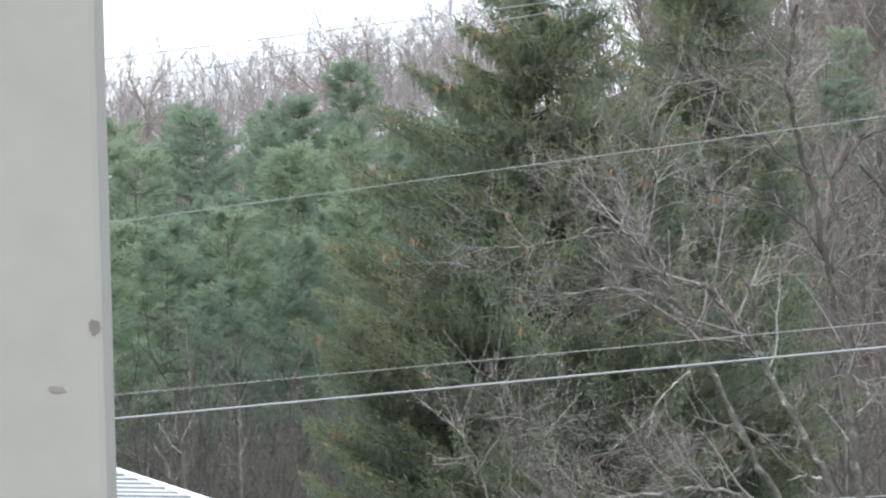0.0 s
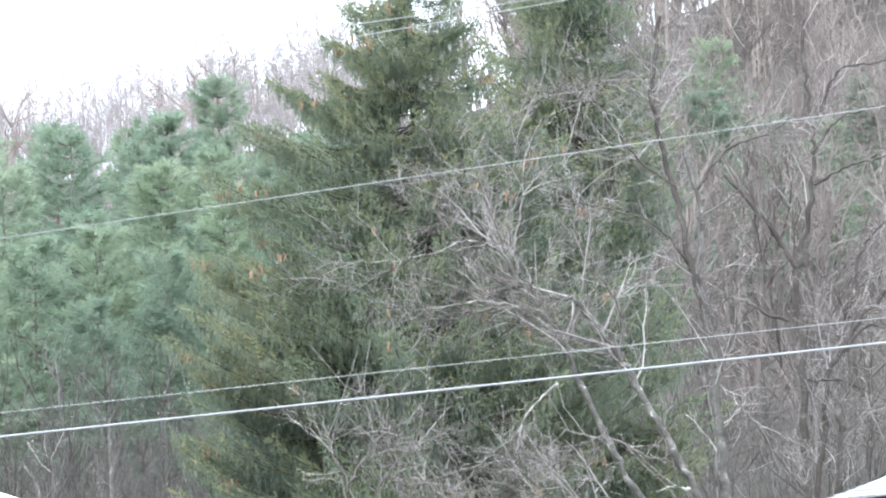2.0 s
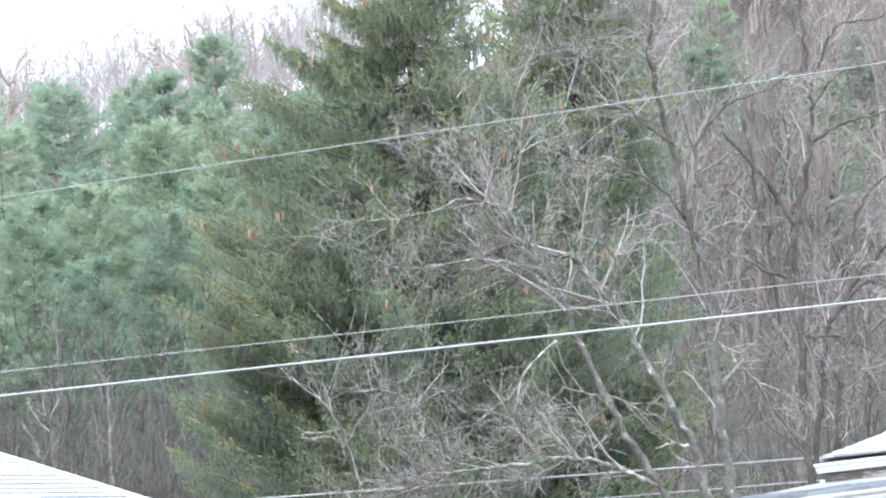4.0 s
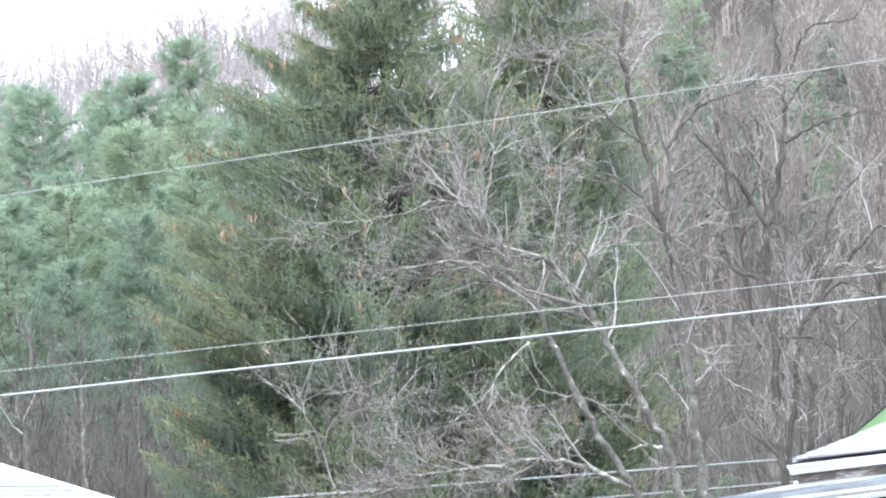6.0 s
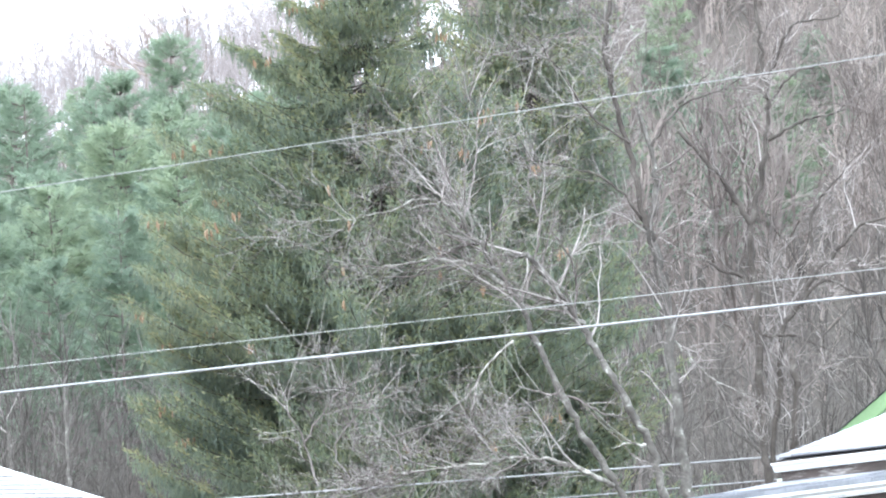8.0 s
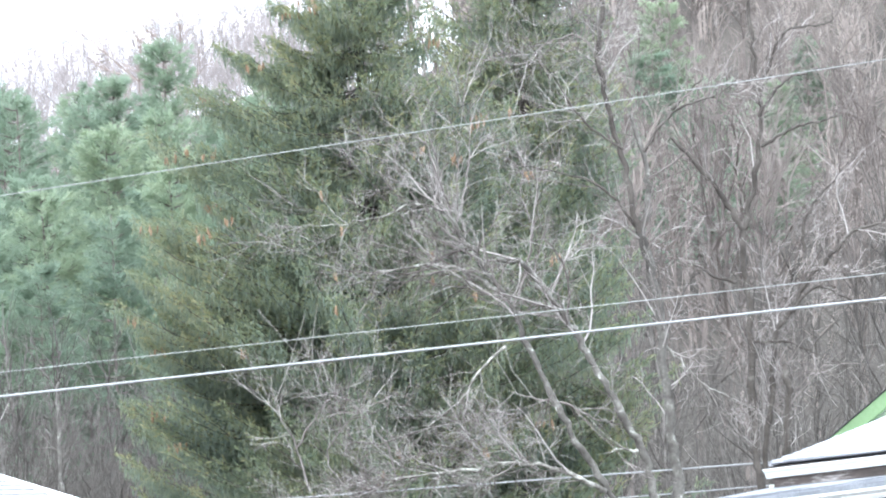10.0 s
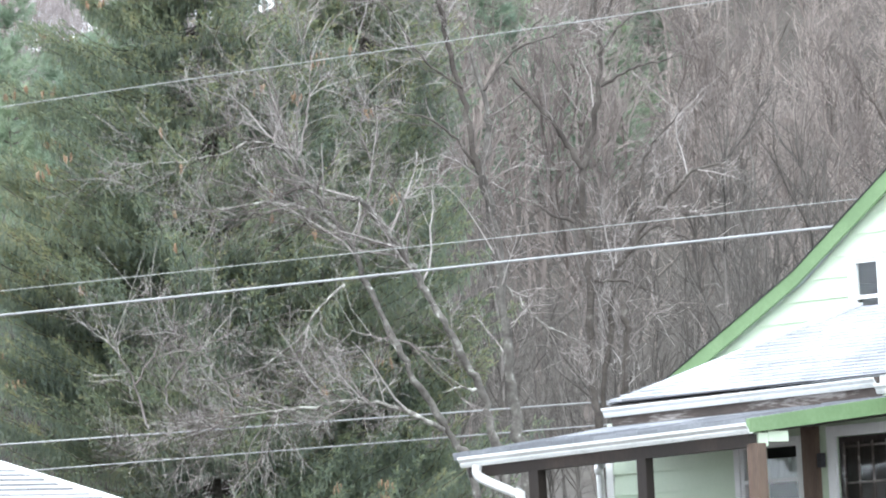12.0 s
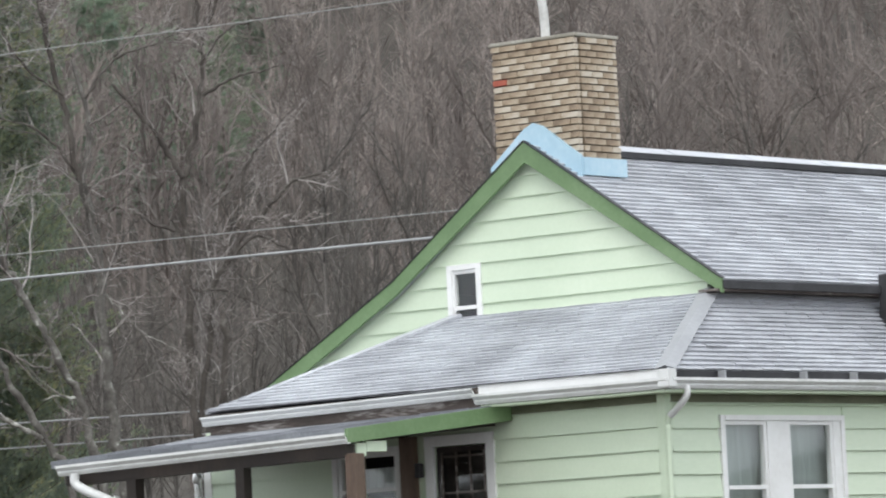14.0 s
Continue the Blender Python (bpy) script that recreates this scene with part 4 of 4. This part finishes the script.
def spruce(x, y, top, profile, seed, label, cones, arms=()):
    """A Norway spruce: arching boughs in loose tiers, flat side sprays along them and curtains of hanging shoots."""
    rng = np.random.default_rng(seed)
    z0 = ground_z(x, y) - 0.1
    base = thing("spruce_tree", label, "tree", "spruces", at=pose(x, y, z0))
    h = top - z0
    line = np.array([(rng.normal(0, 0.03), rng.normal(0, 0.03), h * i / 14) for i in range(15)])
    v, f = tubes([(line, taper(0.24, 0.02, 15))], 10)
    part("trunk", mesh_of("trunk", v, f, M_BARK), base)
    wood, tips = [], []
    hang, spray = ([], [], []), ([], [], [])

    def shoot(store, at, way, ln):
        store[0].append(at)
        store[1].append(way / np.linalg.norm(way))
        store[2].append(ln)

    def bough(az, r, zz, droop, full=1.0):
        steps = max(5, int(r / 0.15))
        t = np.linspace(0, 1, steps + 1)
        a = az + rng.normal(0, 0.12) * t
        bend = -droop * r * np.sin(t * 2.3) + 0.20 * r * t ** 3
        pts = np.stack([np.cos(a) * r * t, np.sin(a) * r * t, zz + bend + rng.normal(0, 0.012, steps + 1)], 1)
        wood.append((pts, taper(0.008 + 0.006 * r, 0.004, len(pts))))
        tips.append((pts[-1], az))
        for i in range(1, steps + 1):
            if t[i] < 0.16:
                continue
            d = pts[i] - pts[i - 1]
            d /= np.linalg.norm(d) + 1e-9
            out = np.cross(d, (0, 0, 1.0))
            width = min(0.55, 0.12 + 0.42 * r * (1.04 - t[i]) * 0.55)
            for s in (-1, 1):
                way = d * 0.75 + out * s * (0.45 + 0.4 * rng.random()) + np.array([0, 0, 0.10 - 0.30 * rng.random()])
                ln = width * (0.6 + 0.7 * rng.random()) * full
                shoot(spray, pts[i], way, ln)
                way = way / np.linalg.norm(way)
                for q in np.arange(0.15, ln, 0.11):
                    shoot(hang, pts[i] + way * q, np.array([rng.normal(0, 0.16), rng.normal(0, 0.16), -1.0]), (0.14 + 0.34 * rng.random() ** 1.5) * (1.05 - 0.55 * t[i]) * full)
            shoot(hang, pts[i], np.array([rng.normal(0, 0.12), rng.normal(0, 0.12), -1.0]), (0.16 + 0.40 * rng.random()) * (1.1 - 0.6 * t[i]) * full)
        for _k in range(3):
            shoot(spray, pts[-2], d + rng.normal(0, 0.3, 3) + np.array([0, 0, 0.2]), 0.22)

    for ax, az_, n in arms:
        r = x - ax
        for k in range(2 * n):
            q = r * (1.0 - 0.22 * rng.random() * (k > 1))
            bough(math.pi + rng.normal(0, 0.09), q, az_ - z0 - 0.02 * q - 0.24 * rng.random() * (k > 1), 0.11, 1.15)
    z = 2.2
    while z < h - 0.1:
        reach = profile(z + z0)
        gap = 0.30 + 0.14 * rng.random()
        for _ in range(max(5, int(5.5 + 2.5 * reach))):
            az = rng.random() * 2 * math.pi
            if math.sin(az) > 0.45 and rng.random() < 0.7:
                continue
            lump = noise.noise((z * 0.5, math.cos(az) * 1.6 + seed, math.sin(az) * 1.6))
            r = reach * (0.62 + 0.32 * rng.random() + 0.32 * lump)
            rise, droop = z + rng.normal(0, 0.08), 0.08 + 0.14 * rng.random()
            for k in range(3):
                bough(az + rng.normal(0, 0.16), max(0.15, r * (1.0 - 0.16 * k)), rise - 0.05 * k, droop)
        z += gap

    def needles(store, cut, fall, spread, ln, w):
        S, W, Ln = np.array(store[0]), np.array(store[1]), np.array(store[2])
        P, D = [], []
        for q in cut:
            P.append(S + W * (Ln * q)[:, None])
            e = W * 0.9 + rng.normal(0, spread, W.shape) + np.array([0, 0, fall])
            D.append(e / np.linalg.norm(e, axis=1)[:, None])
        P, D = np.concatenate(P), np.concatenate(D)
        return leaf_cards(rng, P, D, ln * (0.7 + 0.7 * rng.random(len(P))), w * (0.7 + 0.7 * rng.random(len(P))))

    v, f = tubes(wood, 4, 3, 0.03)
    part("branchwork", mesh_of("branchwork", v, f, M_BARK), base, "", "stuff")
    V, F = needles(hang, (0.0, 0.22, 0.44, 0.66, 0.88), -0.25, 0.26, 0.10, 0.0095)
    part("needles", quads_mesh("needles", V, F, M_SPRUCE), base, "dark green hanging needle sprays", "stuff")
    V, F = needles(spray, (0.0, 0.2, 0.4, 0.6, 0.8, 1.0), 0.05, 0.38, 0.10, 0.0115)
    part("tip_needles", quads_mesh("tip_needles", V, F, M_SPRUCETIP), base, "olive green bough tips", "stuff")
    good = [t for t in tips if math.sin(t[1]) < 0.15 and np.hypot(t[0][0], t[0][1]) > 0.72 * profile(t[0][2] + z0)]
    for i in range(cones):
        if i % 5 == 0:
            p, az = good[int(rng.integers(len(good)))]
        c = part("cone", CONE, base)
        back = 0.32 * rng.random()
        c.matrix_local = pose(p[0] - math.cos(az) * back, p[1] - math.sin(az) * back - 0.12, p[2] - 0.05 - 0.10 * rng.random(), rng.normal(0, 8), rng.normal(0, 8), 0) @ Matrix.Diagonal((1.2, 1.2, 1.2, 1))
    return base


CONE = cone_mesh()
spruce(-1.05, 84.0, 16.6, lambda z: max(0.15, min(3.9, (16.5 - z) * 0.50 + 0.2)), 21, "large dark green Norway spruce with tan hanging cones", 330,
       [(-2.45, 13.55, 3), (-2.46, 12.95, 3), (-3.36, 12.76, 4), (-3.97, 12.07, 5), (-4.58, 11.16, 3), (-3.87, 11.07, 4), (-3.8, 10.2, 4), (-4.83, 9.75, 5), (-4.5, 9.4, 4),
        (-5.06, 8.95, 5), (-5.37, 8.31, 5), (-4.84, 7.71, 4), (-4.95, 7.34, 4), (-5.22, 6.7, 5), (-5.05, 6.3, 4), (-5.3, 5.76, 4)])
spruce(1.6, 86.5, 16.8, lambda z: max(0.12, min(2.6, (16.5 - z) * 0.52 + 0.25)), 22, "tall dark green spruce standing close behind another", 40)


# ---------------------------------------------------------------- woods on the hillside
def bare_kind(seed, h, mat, spread, n1, n2, upright=0.05, fat=1.0, low=0.32):
    """A forest tree: a straight trunk, rising limbs and a haze of twigs; the meshes are shared by its copies."""
    rng = np.random.default_rng(seed)
    line = wander(rng, (0, 0, 0), (0, 0, 1), h, 9, 0.05, 0.12)
    rad = taper(0.017 * h * 0.55 * min(1.0, 0.3 + 0.7 * fat), 0.012, len(line))
    v, f = tubes([(line, rad)], 5, 4, 0.03)
    trunk = mesh_of("trunk", v, f, mat)
    lines = []
    for _ in range(n1):
        u = low + (0.92 - low) * rng.random()
        i = min(len(line) - 2, int(u * (len(line) - 1)))
        p = line[i] + (line[i + 1] - line[i]) * rng.random()
        az, a = rng.random() * 6.283, spread * (0.5 + 0.6 * rng.random())
        way = (math.cos(az) * math.sin(a), math.sin(az) * math.sin(a), math.cos(a))
        ln = h * (0.16 + 0.24 * rng.random()) * (1.25 - u * 0.6)
        kid = wander(rng, p, way, ln, 5, 0.16, upright)
        lines.append((kid, taper(0.045 * fat, 0.016 * fat, 6)))
        for _k in range(n2):
            j = int(1 + 4.99 * rng.random())
            d = kid[j] - kid[j - 1]
            d = d / np.linalg.norm(d) + rng.normal(0, 0.42, 3) + np.array([0, 0, 0.18])
            d /= np.linalg.norm(d)
            tw = wander(rng, kid[j], d, ln * (0.28 + 0.34 * rng.random()), 2, 0.2, 0.05)
            lines.append((tw, taper(0.018 * fat, 0.010 * fat, 3)))
            q = tw[1]
            e = d + rng.normal(0, 0.5, 3)
            e /= np.linalg.norm(e)
            lines.append((np.array([q, q + e * ln * (0.18 + 0.16 * rng.random())]), [0.012 * fat, 0.008 * fat]))
    v, f = tubes(lines, 3, 3)
    return trunk, mesh_of("crown", v, f, mat)


def pine_kind(seed, h):
    """A white pine: whorls of level limbs that carry flat, feathery plumes, broken by gaps."""
    rng = np.random.default_rng(seed)
    line = wander(rng, (0, 0, 0), (0, 0, 1), h, 8, 0.02, 0.2)
    wood = [(line, taper(0.16, 0.03, 9))]
    P, D = [], []
    z = 0.36 * h
    while z < h * 0.985:
        t = (z - 0.36 * h) / (0.64 * h)
        reach = 3.9 * (1.02 - t) ** 0.62 * (0.55 + 0.45 * min(1.0, t * 5)) + 0.25
        for _ in range(int(7 + 3 * (1 - t))):
            az, r = rng.random() * 6.283, reach * (0.50 + 0.60 * rng.random())
            lift, wide = 0.10 + 0.16 * rng.random() + 0.5 * t * t, 0.16 + 0.09 * r
            c, s = math.cos(az), math.sin(az)
            wood.append((np.array([(c * r * u, s * r * u, z + lift * r * u * u) for u in (0.0, 0.5, 0.9)]), [0.035, 0.025, 0.012]))
            for i in range(int(10 + r * 9)):
                u = 0.25 + 0.78 * rng.random() ** 0.7
                k = rng.normal(0, wide) * (1.15 - 0.5 * u)
                tuft = np.array([c * r * u - s * k, s * r * u + c * k, z + lift * r * u * u + rng.normal(0, 0.09)])
                for _k in range(6):
                    d = rng.normal(0, 0.5, 3) + np.array([c * 0.95, s * 0.95, 0.35])
                    P.append(tuft)
                    D.append(d / np.linalg.norm(d))
        z += (0.62 + 0.4 * rng.random()) * (1.1 - 0.45 * t)
    v, f = tubes(wood, 6, 3, 0.05)
    P, D = np.array(P), np.array(D)
    V, F = leaf_cards(rng, P, D, 0.26 + 0.24 * rng.random(len(P)), 0.020 + 0.012 * rng.random(len(P)))
    return mesh_of("trunk", v, f, M_FARWOOD), quads_mesh("needles", V, F, M_PINE)


def far_tree(name, kind, crown, x, y, scale, turn, label, group, sink=0.2, squeeze=1.0):
    b = thing(name, label, "tree", group, at=pose(x, y, ground_z(x, y) - sink, 0, 0, turn) @ Matrix.Diagonal((scale * squeeze, scale * squeeze, scale, 1)))
    part("trunk", kind[0], b)
    part(crown, kind[1], b, kind="stuff")
    return b


BARE = [bare_kind(40 + i, 13 + i % 3, M_FARWOOD, (0.75, 0.55, 0.9, 0.6)[i % 4], 15, 9) for i in range(4)]
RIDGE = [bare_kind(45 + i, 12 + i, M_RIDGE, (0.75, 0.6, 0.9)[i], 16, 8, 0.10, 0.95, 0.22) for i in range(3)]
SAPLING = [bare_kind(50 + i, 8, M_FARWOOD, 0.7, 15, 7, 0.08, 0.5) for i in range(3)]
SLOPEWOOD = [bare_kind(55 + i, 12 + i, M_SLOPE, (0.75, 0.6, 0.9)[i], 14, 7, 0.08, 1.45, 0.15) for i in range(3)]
RUSSET = [bare_kind(60 + i, 9, M_REDWOOD, 0.95, 18, 9, 0.04, 1.3, 0.1) for i in range(2)]
PINES = [pine_kind(70 + i, 19 + i) for i in range(4)]
rw = random.Random(77)


def scatter(count, xr, yr, wide, make, gap):
    """Places over a wedge that widens with distance, none closer than gap."""
    done, tries = [], 0
    while len(done) < count and tries < count * 60:
        tries += 1
        y = yr[0] + (yr[1] - yr[0]) * rw.random()
        k = y / wide
        x = (xr[0] + (xr[1] - xr[0]) * rw.random()) * k
        if 0.036 < x / y < 0.088 and 205 < y < 258 and rw.random() < 0.8:
            continue
        if all((x - a) ** 2 + (y - b) ** 2 > gap * gap for a, b in done):
            done.append((x, y))
            make(x, y)


class Woods:
    """Trees that nobody could count, joined into one sheet of woods."""
    def __init__(self):
        self.V, self.F, self.n = [], [], 0

    def add(self, kind, x, y, scale, turn, wide=1.0):
        for me in kind:
            co = np.empty(len(me.vertices) * 3, dtype=np.float32)
            me.vertices.foreach_get("co", co)
            m = np.array(pose(x, y, ground_z(x, y) - 0.2, 0, 0, turn) @ Matrix.Diagonal((scale * wide, scale * wide, scale, 1)))
            self.V.append(co.reshape(-1, 3) @ m[:3, :3].T + m[:3, 3])
            vi = np.empty(len(me.loops), dtype=np.int32)
            me.loops.foreach_get("vertex_index", vi)
            self.F.append(vi.reshape(-1, 4) + self.n)
            self.n += len(me.vertices)

    def finish(self, name, label, mat):
        thing(name, label, "trees", kind="stuff", data=quads_mesh(name, np.concatenate(self.V), np.concatenate(self.F), mat))


# white pines below the ridge
def pine_at(x, y, top):
    tall = top - ground_z(x, y)
    far_tree("pine_tree", PINES[rw.randrange(4)], "needles", x, y, max(0.45, tall / 20.5), rw.random() * 360, "tall soft green white pine on the hillside", "hillside pines", 0.2, 1.3 if x > 0 else 1.05)


for x, y, top in ((-19.2, 235, 31.6), (-14.2, 226, 29.6), (-16.3, 214, 26.4), (-13.3, 262, 38.3), (-10.1, 250, 33.6), (-18.6, 208, 25.2), (-10.9, 216, 25.6), (-13.2, 207, 23.6),
                  (-8.2, 232, 29.4), (-22.8, 228, 29.8), (-26.4, 240, 32.6), (-22.0, 210, 24.6), (-25.6, 217, 26.5), (-16.6, 246, 33.2), (-6.4, 222, 26.4), (-30.0, 232, 30.4),
                  (-21.6, 256, 35.6), (-30.5, 256, 36.0), (-7.0, 258, 34.6), (-11.6, 236, 30.2), (-34.6, 245, 33.5), (-15.8, 202, 21.8), (-20.4, 201, 22.4), (-9.4, 204, 22.0),
                  (11.4, 250, 33.4), (14.8, 256, 34.0), (17.8, 254, 32.4), (9.0, 258, 35.0), (13.0, 246, 31.0), (20.0, 262, 34.0), (16.4, 248, 30.6), (12.4, 264, 38.0),
                  (-17.6, 222, 28.0), (-11.9, 221, 27.2), (-20.9, 220, 27.4), (-14.6, 236, 31.4), (-24.4, 206, 23.6), (-8.6, 214, 24.8), (-18.0, 262, 36.4), (-24.6, 250, 34.2), (-12.0, 228, 28.6), (-7.6, 242, 31.8)):
    pine_at(x, y, top)
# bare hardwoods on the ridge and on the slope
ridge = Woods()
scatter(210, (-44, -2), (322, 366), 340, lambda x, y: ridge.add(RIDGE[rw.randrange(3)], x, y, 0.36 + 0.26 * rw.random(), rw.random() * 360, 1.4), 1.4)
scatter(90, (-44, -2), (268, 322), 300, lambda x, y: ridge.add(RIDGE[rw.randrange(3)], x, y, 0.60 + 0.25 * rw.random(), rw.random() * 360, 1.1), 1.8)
ridge.finish("ridge_woods", "leafless woods along the ridge, painted pale for haze", M_RIDGE)
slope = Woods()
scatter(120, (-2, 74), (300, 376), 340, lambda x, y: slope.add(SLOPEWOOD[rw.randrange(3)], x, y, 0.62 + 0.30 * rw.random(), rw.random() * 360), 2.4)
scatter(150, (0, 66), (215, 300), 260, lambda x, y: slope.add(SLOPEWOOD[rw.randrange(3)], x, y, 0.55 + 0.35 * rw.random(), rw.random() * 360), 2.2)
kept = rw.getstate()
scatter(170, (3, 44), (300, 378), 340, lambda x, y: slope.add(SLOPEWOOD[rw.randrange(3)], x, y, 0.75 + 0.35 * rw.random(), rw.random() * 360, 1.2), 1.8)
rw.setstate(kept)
slope.finish("slope_woods", "leafless grey-brown woods on the slope, lightened for haze", M_SLOPE)
scatter(190, (0, 52), (172, 300), 220, lambda x, y: far_tree("far_tree", BARE[rw.randrange(4)], "crown", x, y, 0.7 + 0.45 * rw.random(), rw.random() * 360,
        "grey-brown leafless tree on the slope", "slope trees"), 2.6)
brush = Woods()
scatter(110, (1, 32), (105, 165), 130, lambda x, y: brush.add(SAPLING[rw.randrange(3)], x, y, 0.8 + 0.6 * rw.random(), rw.random() * 360), 1.4)
scatter(70, (-19, -3), (120, 200), 150, lambda x, y: brush.add(SAPLING[rw.randrange(3)], x, y, 0.7 + 0.5 * rw.random(), rw.random() * 360), 1.6)
brush.finish("sapling_thicket", "thin grey leafless saplings and brush", M_BRUSH)
scatter(14, (-30, -12), (262, 300), 270, lambda x, y: far_tree("far_tree", RUSSET[rw.randrange(2)], "crown", x, y, 0.9 + 0.4 * rw.random(), rw.random() * 360,
        "russet-brown leafless tree among pines", "russet trees"), 4.0)

# the skirt roof's shingles, one by one
shingle_rows(skirt, (-0.35, 0, 4.33), (0, 1, 0), (1.85, 0, 0.92), lambda s: (-0.3 + 0.72 * s / FR, 6.22 - 2.19 * s / FR), FR, 0.088, 0.44, M_SHINGLE, True, rs, 0.0, "", 0.022)
